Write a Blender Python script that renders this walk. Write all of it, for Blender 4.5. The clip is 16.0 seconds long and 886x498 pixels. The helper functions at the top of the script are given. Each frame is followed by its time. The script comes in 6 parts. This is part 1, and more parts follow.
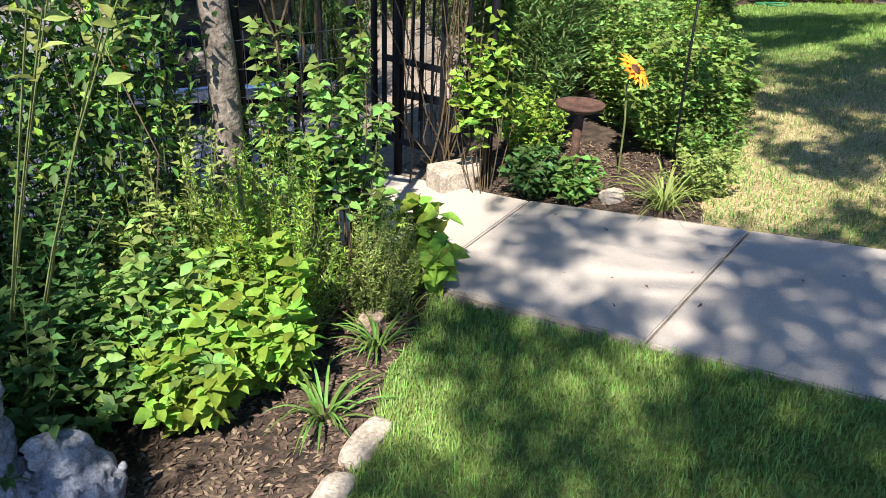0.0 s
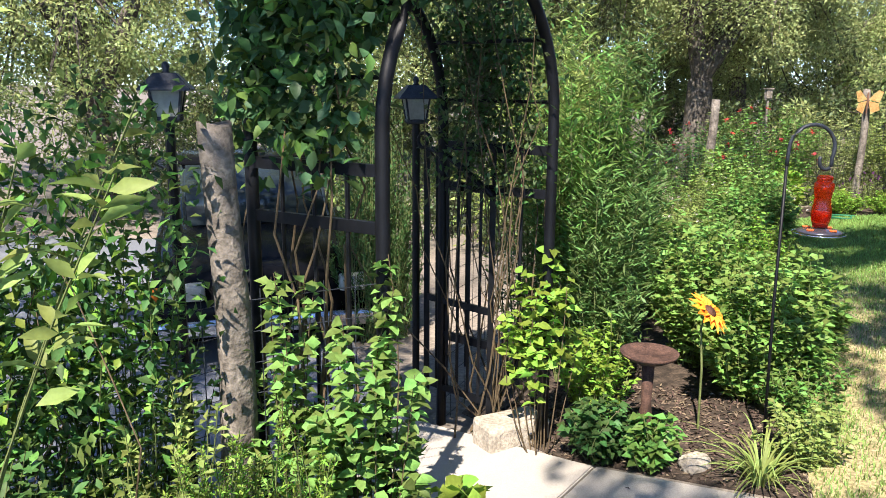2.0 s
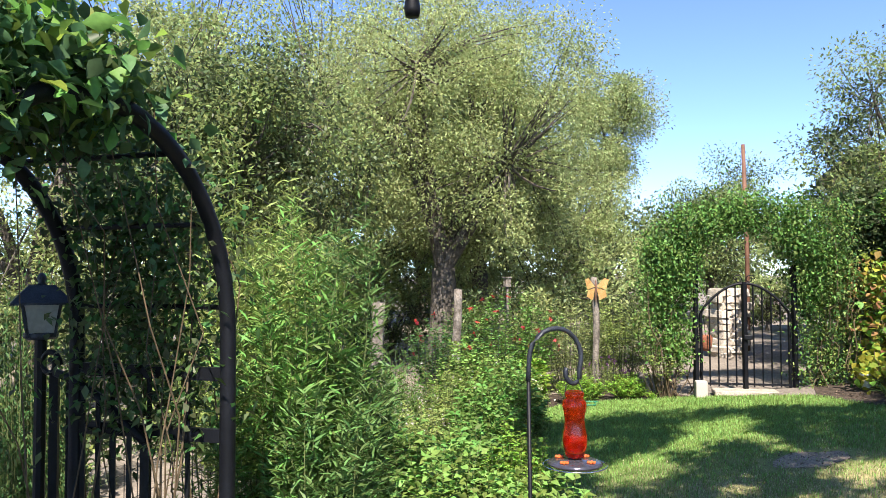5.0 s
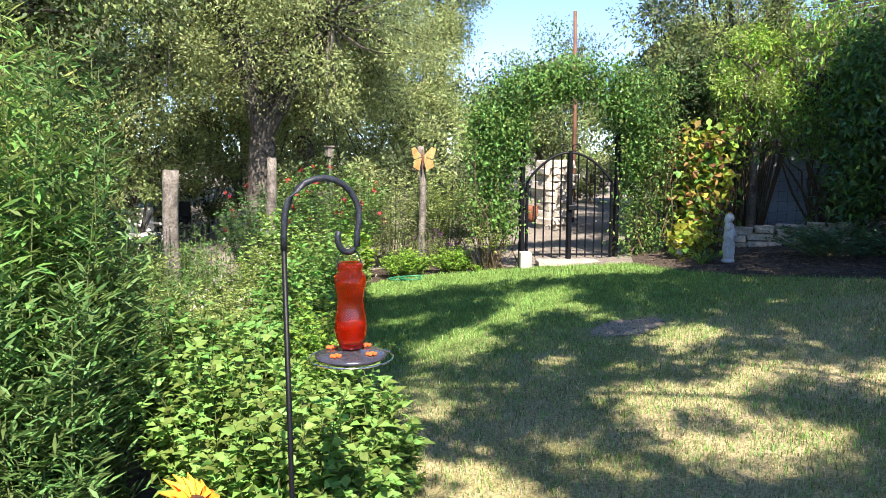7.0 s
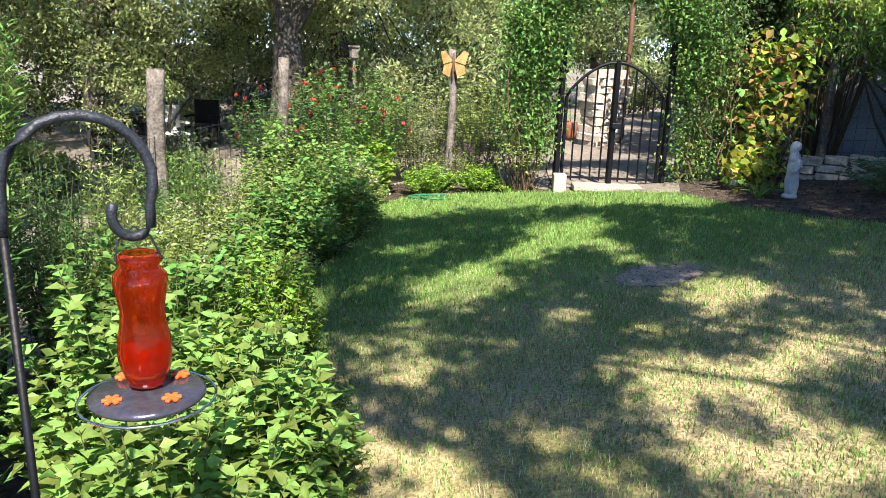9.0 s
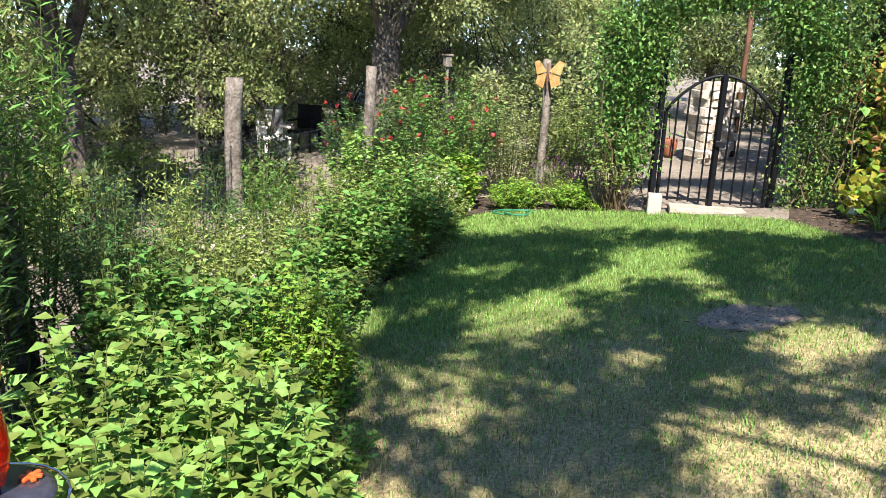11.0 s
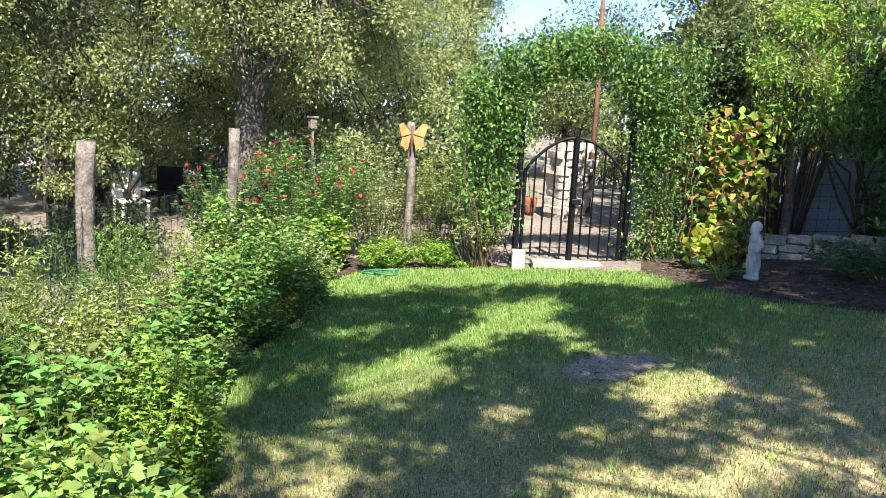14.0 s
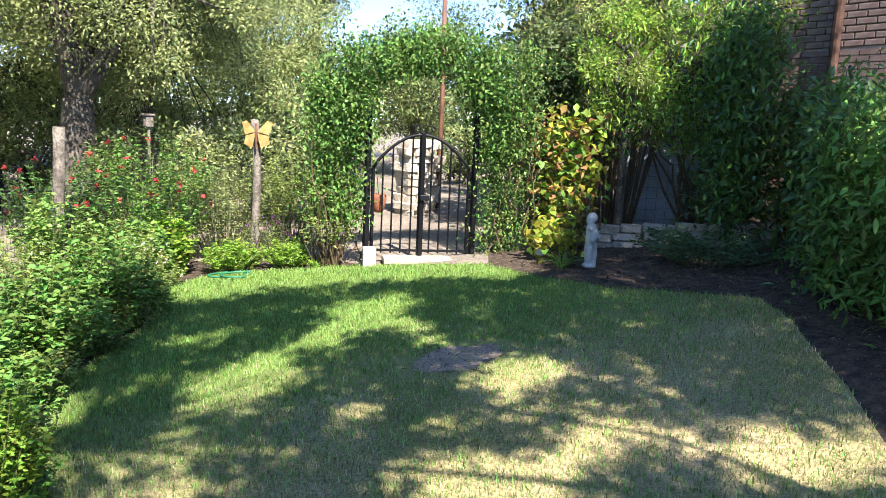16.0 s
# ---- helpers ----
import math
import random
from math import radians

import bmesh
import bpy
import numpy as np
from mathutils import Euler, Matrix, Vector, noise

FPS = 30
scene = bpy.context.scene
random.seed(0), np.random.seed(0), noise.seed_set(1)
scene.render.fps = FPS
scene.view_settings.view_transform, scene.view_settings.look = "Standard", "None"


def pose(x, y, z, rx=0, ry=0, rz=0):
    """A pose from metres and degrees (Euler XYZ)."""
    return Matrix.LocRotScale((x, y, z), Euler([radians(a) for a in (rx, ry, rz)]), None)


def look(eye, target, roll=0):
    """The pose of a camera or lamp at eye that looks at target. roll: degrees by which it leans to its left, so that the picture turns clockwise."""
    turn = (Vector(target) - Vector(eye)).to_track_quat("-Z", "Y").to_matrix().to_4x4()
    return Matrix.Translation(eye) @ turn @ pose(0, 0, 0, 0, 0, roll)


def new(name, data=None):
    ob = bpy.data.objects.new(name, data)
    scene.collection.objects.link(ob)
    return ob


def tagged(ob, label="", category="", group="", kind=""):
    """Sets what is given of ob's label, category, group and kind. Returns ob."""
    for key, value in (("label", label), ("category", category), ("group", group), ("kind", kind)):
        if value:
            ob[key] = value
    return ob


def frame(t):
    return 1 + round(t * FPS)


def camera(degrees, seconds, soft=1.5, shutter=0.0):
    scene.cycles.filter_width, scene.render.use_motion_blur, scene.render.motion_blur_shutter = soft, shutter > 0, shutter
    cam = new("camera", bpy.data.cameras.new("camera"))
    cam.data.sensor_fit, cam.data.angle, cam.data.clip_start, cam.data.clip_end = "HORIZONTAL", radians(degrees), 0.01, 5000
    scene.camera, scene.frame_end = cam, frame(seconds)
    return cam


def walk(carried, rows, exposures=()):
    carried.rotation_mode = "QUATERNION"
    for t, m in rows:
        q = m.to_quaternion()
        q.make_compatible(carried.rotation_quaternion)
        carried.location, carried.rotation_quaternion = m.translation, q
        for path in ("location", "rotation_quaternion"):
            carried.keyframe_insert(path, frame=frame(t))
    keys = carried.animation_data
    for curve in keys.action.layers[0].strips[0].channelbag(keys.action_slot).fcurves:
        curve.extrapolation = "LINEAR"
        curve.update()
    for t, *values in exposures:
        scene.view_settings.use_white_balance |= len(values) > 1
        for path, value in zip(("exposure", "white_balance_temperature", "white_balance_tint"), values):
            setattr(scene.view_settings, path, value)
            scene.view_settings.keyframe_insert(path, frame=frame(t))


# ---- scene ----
cam = camera(60.7, 16.0, soft=0.65)
METRES, EYE, TILT, LEAN, TURN = 4.0, 1.5, 0.0, 0.0, 0.0
ROWS = [
    (0.0, 0.0, 0.0, 0.0, 0.99, -26.9, -1.95),
    (0.5, 0.022, 0.0162, 0.0038, 6.05, -24.64, -2.34),
    (1.0, 0.0188, 0.0537, 0.0038, 6.87, -20.81, -2.04),
    (1.5, 0.0, 0.1019, 0.0174, 5.83, -16.84, -1.03),
    (2.0, 0.0037, 0.1456, 0.0212, 4.72, -12.07, -0.45),
    (2.5, 0.02, 0.2044, 0.0308, 3.4, -7.08, -0.1),
    (3.0, 0.0235, 0.2477, 0.0339, 1.53, -2.63, 0.32),
    (3.5, 0.0183, 0.2937, 0.0343, -1.18, 0.69, 0.5),
    (4.0, 0.0263, 0.3289, 0.0333, -4.61, 2.47, 0.54),
    (4.5, 0.0592, 0.356, 0.031, -8.69, 2.8, 0.42),
    (5.0, 0.0921, 0.3831, 0.0304, -13.09, 2.08, 0.24),
    (7.5, 0.2362, 0.5808, -0.003, -25.85, -9.65, -0.51),
    (8.0, 0.279, 0.6238, 0.003, -24.98, -11.75, -0.92),
    (10.5, 0.4484, 0.7347, 0.0202, -13.41, -15.81, -2.86),
    (11.0, 0.4578, 0.7447, 0.0261, -12.06, -14.42, -2.5),
    (11.5, 0.4589, 0.7496, 0.0276, -11.84, -12.99, -2.25),
    (12.0, 0.4595, 0.7507, 0.0285, -12.83, -11.85, -2.2),
    (12.5, 0.4591, 0.749, 0.0309, -14.68, -11.1, -2.34),
    (13.0, 0.4597, 0.7471, 0.0315, -16.96, -10.53, -2.54),
    (13.5, 0.4609, 0.7432, 0.0324, -19.43, -10.02, -2.69),
    (14.0, 0.4615, 0.7397, 0.0327, -21.93, -9.6, -2.71),
    (14.5, 0.4632, 0.7415, 0.0321, -24.5, -9.39, -2.62),
    (15.0, 0.4651, 0.7374, 0.0329, -27.12, -9.35, -2.46),
    (15.5, 0.4676, 0.734, 0.0329, -29.99, -9.33, -2.42),
    (16.0, 0.4714, 0.7331, 0.033, -33.05, -9.29, -2.53),
]
walk(cam, [(t, pose(0, 0, EYE, TILT, LEAN, TURN) @ pose(METRES * x, METRES * y, METRES * z, 90 + pitch, roll, yaw)) for t, x, y, z, yaw, pitch, roll in ROWS],
     exposures=[(t, e, 6550, 15) for t, e in ((0.0, 1.58), (2.0, 1.7), (3.5, 1.8), (5.0, 1.7), (7.5, 1.9), (10.5, 1.72), (13.0, 1.85), (16.0, 2.08))])

# ---- world and light ----
SUN_AZ, SUN_EL = (-0.2, -0.98), 50.0
world = bpy.data.worlds.new("sky")
scene.world = world
world.use_nodes = True
wn = world.node_tree.nodes
sky = wn.new("ShaderNodeTexSky")
sky.sky_type = "NISHITA"
sky.sun_disc = False
sky.sun_elevation = radians(SUN_EL)
sky.sun_rotation = math.atan2(SUN_AZ[0], SUN_AZ[1])
sky.air_density, sky.dust_density, sky.ozone_density = 0.55, 0.0, 5.0
world.node_tree.links.new(sky.outputs[0], wn["Background"].inputs[0])
wn["Background"].inputs[1].default_value = 0.115
sun_data = bpy.data.lights.new("sun", "SUN")
sun_data.energy, sun_data.angle, sun_data.color = 4.25, radians(0.53), (1.0, 0.92, 0.78)
sun = new("sun", sun_data)
sun.matrix_world = look((SUN_AZ[0] * 40, SUN_AZ[1] * 40, 40 * math.tan(radians(SUN_EL))), (0, 0, 0))

# ---- materials ----


def material(name, base, rough=0.6, metal=0.0, grain=8.0, fine=90.0, amount=0.25, bump=0.15, second=None, island=0.0, through_light=0.0, spec=0.4):
    """A surface: a base colour varied at two scales, with relief; island: spread of colour between loose pieces."""
    m = bpy.data.materials.new(name)
    m.use_nodes = True
    nt = m.node_tree
    bs = nt.nodes["Principled BSDF"]
    link = nt.links.new
    tc = nt.nodes.new("ShaderNodeTexCoord")
    big, small = nt.nodes.new("ShaderNodeTexNoise"), nt.nodes.new("ShaderNodeTexNoise")
    big.inputs["Scale"].default_value, small.inputs["Scale"].default_value = grain, fine
    big.inputs["Detail"].default_value, small.inputs["Detail"].default_value = 4, 3
    for n in (big, small):
        link(tc.outputs["Object"], n.inputs["Vector"])
    other = second or tuple(c * (1 - amount * 1.6) for c in base)
    mix = nt.nodes.new("ShaderNodeMix")
    mix.data_type = "RGBA"
    mix.inputs["A"].default_value, mix.inputs["B"].default_value = (*base, 1), (*other, 1)
    ramp = nt.nodes.new("ShaderNodeMapRange")
    ramp.inputs["From Min"].default_value, ramp.inputs["From Max"].default_value = 0.35, 0.7
    link(big.outputs["Fac"], ramp.inputs["Value"])
    link(ramp.outputs["Result"], mix.inputs["Factor"])
    hsv = nt.nodes.new("ShaderNodeHueSaturation")
    link(mix.outputs["Result"], hsv.inputs["Color"])
    val = nt.nodes.new("ShaderNodeMapRange")
    val.inputs["From Min"].default_value, val.inputs["From Max"].default_value = 0.3, 0.7
    val.inputs["To Min"].default_value, val.inputs["To Max"].default_value = 1 - amount, 1 + amount
    link(small.outputs["Fac"], val.inputs["Value"])
    out = val.outputs["Result"]
    if island:
        geo = nt.nodes.new("ShaderNodeNewGeometry")
        spread = nt.nodes.new("ShaderNodeMapRange")
        spread.inputs["To Min"].default_value, spread.inputs["To Max"].default_value = 1 - island, 1 + island
        link(geo.outputs["Random Per Island"], spread.inputs["Value"])
        times = nt.nodes.new("ShaderNodeMath")
        times.operation = "MULTIPLY"
        link(out, times.inputs[0])
        link(spread.outputs["Result"], times.inputs[1])
        out = times.outputs[0]
        hue = nt.nodes.new("ShaderNodeMapRange")
        hue.inputs["To Min"].default_value, hue.inputs["To Max"].default_value = 0.5 - island * 0.085, 0.5 + island * 0.05
        link(geo.outputs["Random Per Island"], hue.inputs["Value"])
        link(hue.outputs["Result"], hsv.inputs["Hue"])
    link(out, hsv.inputs["Value"])
    link(hsv.outputs["Color"], bs.inputs["Base Color"])
    bs.inputs["Roughness"].default_value, bs.inputs["Metallic"].default_value = rough, metal
    bs.inputs["Specular IOR Level"].default_value = spec
    if bump:
        b = nt.nodes.new("ShaderNodeBump")
        b.inputs["Strength"].default_value, b.inputs["Distance"].default_value = bump, 0.01
        link(small.outputs["Fac"], b.inputs["Height"])
        link(b.outputs["Normal"], bs.inputs["Normal"])
    if through_light:
        tl = nt.nodes.new("ShaderNodeBsdfTranslucent")
        link(hsv.outputs["Color"], tl.inputs["Color"])
        ms = nt.nodes.new("ShaderNodeMixShader")
        ms.inputs[0].default_value = through_light
        link(bs.outputs[0], ms.inputs[1])
        link(tl.outputs[0], ms.inputs[2])
        link(ms.outputs[0], nt.nodes["Material Output"].inputs["Surface"])
    return m


def leaf_material(name, base, island=0.35, rough=0.55, through_light=0.36):
    return material(name, base, rough, 0, 3.0, 60.0, 0.15, 0, tuple(c * k for c, k in zip(base, (0.72, 0.8, 0.8))), island, through_light, 0.25)


GREEN_LIME = leaf_material("lime_leaf", (0.235, 0.400, 0.060), 0.5)
GREEN_MID = leaf_material("mid_leaf", (0.135, 0.265, 0.060), 0.5)
GREEN_SAGE = leaf_material("sage_leaf", (0.263, 0.346, 0.100))
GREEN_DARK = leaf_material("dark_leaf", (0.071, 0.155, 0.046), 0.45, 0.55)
GREEN_BLUE = leaf_material("bluish_leaf", (0.085, 0.175, 0.083), 0.45, 0.5)
GREEN_OAK = leaf_material("oak_leaf", (0.260, 0.330, 0.125), 0.4, 0.45, 0.48)
GREEN_OAK_PALE = leaf_material("pale_oak_leaf", (0.370, 0.430, 0.185), 0.35, 0.5, 0.48)
# darker oak green: stands for shade on shaded foliage, varies tone in brush
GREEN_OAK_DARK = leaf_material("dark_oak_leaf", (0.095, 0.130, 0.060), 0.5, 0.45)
GREEN_YELLOW = leaf_material("yellowing_leaf", (0.42, 0.42, 0.06), 0.5)
AUTUMN = leaf_material("orange_leaf", (0.34, 0.20, 0.08), 0.45)
PALE_FLOWER = leaf_material("pale_flower", (0.62, 0.58, 0.52), 0.2)
ROSE_FLOWER = leaf_material("rose_flower", (0.50, 0.07, 0.06), 0.3)
PINK_FLOWER = leaf_material("purple_flower", (0.26, 0.10, 0.26), 0.3)
STEM = material("green_stem", (0.12, 0.15, 0.05), 0.6, grain=20)
TWIG = material("tan_twig", (0.11, 0.08, 0.045), 0.8, grain=20)
BARK = material("oak_bark", (0.12, 0.105, 0.09), 0.95, 0, 6, 40, 0.45, 0.9)
BARK_GREY = material("weathered_cedar", (0.22, 0.195, 0.17), 0.9, 0, 9, 45, 0.4, 0.9, (0.07, 0.06, 0.05))
IRON = material("black_iron", (0.005, 0.006, 0.009), 0.5, 0.0, 12, 150, 0.3, 0.1, spec=0.25)
IRON_GREY = material("grey_painted_iron", (0.030, 0.036, 0.048), 0.45, 0.2, 20, 200, 0.3, 0.25)
CONCRETE = material("concrete", (0.40, 0.375, 0.34), 0.85, 0, 2.2, 160, 0.14, 0.2, (0.35, 0.325, 0.295))
# pale drive concrete with bluish shade put into its colour
CONCRETE_SHADED = material("shaded_drive_concrete", (0.165, 0.18, 0.21), 0.85, 0, 1.2, 120, 0.15, 0.2)
STONE = material("limestone", (0.40, 0.36, 0.30), 0.9, 0, 9, 60, 0.3, 0.7, (0.26, 0.23, 0.19))
MULCH = material("bark_mulch", (0.080, 0.058, 0.043), 0.95, 0, 14, 70, 0.5, 0.9)
MULCH_CHIP = material("mulch_chip", (0.17, 0.125, 0.09), 0.9, 0, 20, 90, 0.4, 0.3, None, 0.55)
STATUE = material("grey_cast_stone", (0.24, 0.26, 0.29), 0.8, 0, 14, 110, 0.35, 0.35, (0.10, 0.11, 0.13))
STATUE_PALE = material("pale_cast_stone", (0.46, 0.455, 0.44), 0.85, 0, 9, 110, 0.2, 0.3)
RUST = material("rusty_iron", (0.11, 0.06, 0.045), 0.85, 0.2, 16, 120, 0.4, 0.4)
DIRT = material("caliche_ground", (0.25, 0.215, 0.18), 0.95, 0, 0.8, 30, 0.35, 0.6, (0.12, 0.105, 0.09))
BRICK = material("house_brick", (0.21, 0.155, 0.135), 0.9, 0, 5, 80, 0.25, 0.4, (0.15, 0.10, 0.09))
MORTAR = material("mortar", (0.45, 0.42, 0.38), 0.95, 0, 10, 120, 0.15, 0.4)
STUCCO = material("grey_stucco", (0.40, 0.39, 0.37), 0.9, 0, 2, 80, 0.12, 0.3)
SHINGLE = material("roof_shingle", (0.12, 0.11, 0.10), 0.95, 0, 4, 80, 0.3, 0.4)
WOOD_DARK = material("brown_wood", (0.17, 0.085, 0.055), 0.7, 0, 6, 60, 0.3, 0.3)
GLASS_RED = material("red_glass", (1.0, 0.26, 0.08), 0.03, 0, 4, 40, 0.06, 0, None, 0, 0.2)
GLASS_RED.node_tree.nodes["Principled BSDF"].inputs["Transmission Weight"].default_value = 1.0
NECTAR = material("red_nectar", (0.95, 0.12, 0.03), 0.05, 0, 4, 40, 0.06, 0, None, 0, 0.3)
FEEDER_FLOWER = material("orange_plastic", (0.72, 0.13, 0.03), 0.4, 0, 12, 90, 0.15, 0)
NECTAR.node_tree.nodes["Principled BSDF"].inputs["Transmission Weight"].default_value = 0.8
CAR_PAINT = material("black_car_paint", (0.005, 0.0055, 0.007), 0.25, 0.0, 2, 40, 0.1, 0, spec=0.05)
CAR_GLASS = material("dark_car_glass", (0.02, 0.03, 0.035), 0.1, 0.0, 2, 40, 0.1, 0, spec=0.4)
CHROME = material("chrome", (0.75, 0.76, 0.78), 0.15, 1.0, 5, 60, 0.05, 0)
RUBBER = material("tyre_rubber", (0.02, 0.02, 0.02), 0.9, 0, 10, 90, 0.2, 0.3)
AMBER = material("amber_lens", (0.7, 0.18, 0.02), 0.2, 0, 5, 40, 0.05, 0)
PETAL = material("painted_orange_petal", (0.85, 0.36, 0.03), 0.45, 0, 14, 90, 0.2, 0.1, (0.75, 0.20, 0.02), 0.15)
PETAL_DARK = material("painted_brown_flower_centre", (0.10, 0.04, 0.02), 0.6, 0, 30, 200, 0.4, 0.5)
WING = material("yellow_butterfly_wing", (0.58, 0.42, 0.18), 0.5, 0, 12, 80, 0.3, 0.1, (0.50, 0.26, 0.09), 0, 0.35)
CLEAR = material("lantern_glass", (0.62, 0.64, 0.60), 0.15, 0, 8, 60, 0.1, 0, None, 0, 0.5)
TRAY = material("feeder_tray", (0.10, 0.10, 0.13), 0.2, 0.6, 8, 80, 0.2, 0.1)
WICKER = material("dark_wicker", (0.03, 0.028, 0.027), 0.7, 0, 20, 120, 0.4, 0.5)
WHITE_PAINT = material("white_paint", (0.72, 0.71, 0.68), 0.6, 0, 6, 60, 0.12, 0.15)
PANEL = material("blue_grey_panel", (0.28, 0.32, 0.38), 0.55, 0.0, 3, 50, 0.2, 0.2)
TERRACOTTA = material("terracotta", (0.30, 0.11, 0.06), 0.8, 0, 9, 80, 0.25, 0.3)
HOSE = material("green_hose", (0.02, 0.16, 0.08), 0.5, 0, 10, 60, 0.15, 0.1)
SOIL = material("bare_soil", (0.31, 0.25, 0.19), 0.95, 0, 6, 50, 0.4, 0.8, (0.20, 0.16, 0.13))

# ---- shape helpers ----
rng = np.random.default_rng(7)


def ground_z(x, y):
    return -0.06 + 0.105 * np.clip(x, -3.0, 9.0) - 0.042 * np.clip(y, -4.0, 12.5)


def gz(x, y, lift=0.0):
    return float(ground_z(x, y)) + lift


class Shape:
    """Gathers vertices and faces of one mesh."""

    def __init__(self):
        self.v, self.f = [], []

    def add(self, verts, faces):
        n = len(self.v)
        self.v.extend(tuple(p) for p in verts)
        self.f.extend(tuple(i + n for i in f) for f in faces)
        return self

    def tube(self, pts, radii, sides=6, cap=True):
        pts = [Vector(p) for p in pts]
        if not hasattr(radii, "__len__"):
            radii = [radii] * len(pts)
        n = len(self.v)
        ref = Vector((0.31, 0.17, 0.93))
        for i, p in enumerate(pts):
            d = (pts[min(i + 1, len(pts) - 1)] - pts[max(i - 1, 0)]).normalized()
            r = ref if abs(d.dot(ref.normalized())) < 0.95 else Vector((1, 0.2, 0))
            a = d.cross(r).normalized()
            b = d.cross(a)
            for k in range(sides):
                w = 2 * math.pi * k / sides
                self.v.append(tuple(p + (a * math.cos(w) + b * math.sin(w)) * radii[i]))
        for i in range(len(pts) - 1):
            for k in range(sides):
                q, s = n + i * sides, (k + 1) % sides
                self.f.append((q + k, q + s, q + sides + s, q + sides + k))
        if cap:
            self.f.append(tuple(n + k for k in range(sides))[::-1])
            e = n + (len(pts) - 1) * sides
            self.f.append(tuple(e + k for k in range(sides)))
        return self

    def bar(self, a, b, w, h=None, up=(0, 0, 1)):
        """A square bar from a to b."""
        a, b = Vector(a), Vector(b)
        h = h or w
        d = (b - a).normalized()
        u = Vector(up)
        if abs(d.dot(u)) > 0.95:
            u = Vector((1, 0, 0))
        s = d.cross(u).normalized()
        u = s.cross(d)
        vs = [p + s * i * w / 2 + u * j * h / 2 for p in (a, b) for i, j in ((-1, -1), (1, -1), (1, 1), (-1, 1))]
        return self.add(vs, [(3, 2, 1, 0), (4, 5, 6, 7), (0, 1, 5, 4), (1, 2, 6, 5), (2, 3, 7, 6), (3, 0, 4, 7)])

    def box(self, c, size, turn=0.0, bevel=0.0):
        bm = bmesh.new()
        bmesh.ops.create_cube(bm, size=1.0, matrix=Matrix.Translation(c) @ Matrix.Rotation(turn, 4, "Z") @ Matrix.Diagonal((*size, 1)))
        if bevel:
            bmesh.ops.bevel(bm, geom=bm.edges[:], offset=bevel, segments=2, affect="EDGES", profile=0.5)
        bm.verts.index_update()
        self.add([v.co for v in bm.verts], [[v.index for v in f.verts] for f in bm.faces])
        bm.free()
        return self

    def lathe(self, c, profile, sides=20, squash=(1, 1), wave=0.0, waves=0):
        """profile: (radius, height) pairs about the upright through c."""
        n = len(self.v)
        for r, h in profile:
            for k in range(sides):
                w = 2 * math.pi * k / sides
                rr = r * (1 + wave * math.cos(waves * w))
                self.v.append((c[0] + rr * math.cos(w) * squash[0], c[1] + rr * math.sin(w) * squash[1], c[2] + h))
        for i in range(len(profile) - 1):
            for k in range(sides):
                q, s = n + i * sides, (k + 1) % sides
                self.f.append((q + k, q + s, q + sides + s, q + sides + k))
        self.f.append(tuple(n + k for k in range(sides))[::-1])
        e = n + (len(profile) - 1) * sides
        self.f.append(tuple(e + k for k in range(sides)))
        return self

    def mesh(self, name, mat, smooth=False):
        me = bpy.data.meshes.new(name)
        me.from_pydata(self.v, [], self.f)
        me.materials.append(mat)
        if smooth:
            me.polygons.foreach_set("use_smooth", [True] * len(me.polygons))
        me.update()
        return me


def raw_mesh(name, v, f, mat, smooth=False):
    """A mesh out of arrays of vertices and equal faces."""
    me = bpy.data.meshes.new(name)
    k = f.shape[1]
    me.vertices.add(len(v))
    me.vertices.foreach_set("co", np.asarray(v, np.float32).ravel())
    me.loops.add(f.size)
    me.loops.foreach_set("vertex_index", f.ravel().astype(np.int32))
    me.polygons.add(len(f))
    me.polygons.foreach_set("loop_start", np.arange(0, f.size, k, dtype=np.int32))
    me.update(calc_edges=True)
    me.materials.append(mat)
    if smooth:
        me.polygons.foreach_set("use_smooth", np.ones(len(f), bool))
    return me


def thing(name, label="", category="", group="", kind="", at=None):
    ob = tagged(new(name), label, category, group, kind)
    if at is not None:
        ob.location = at
    return ob


def part(name, shape, mat, parent, label="", smooth=False):
    """One mesh object under a thing; its vertices are given in the world."""
    me = shape.mesh(name, mat, smooth) if isinstance(shape, Shape) else shape
    ob = new(name, me)
    ob.parent = parent
    ob.matrix_parent_inverse = Matrix.Translation(-parent.location) if parent.parent is None else Matrix.Identity(4)
    return tagged(ob, label)


def solid(name, shape, mat, label="", category="", kind="", smooth=False, group=""):
    return tagged(new(name, shape.mesh(name, mat, smooth) if isinstance(shape, Shape) else shape), label, category, group, kind)


def unit(a):
    return a / np.maximum(np.linalg.norm(a, axis=1, keepdims=True), 1e-6)


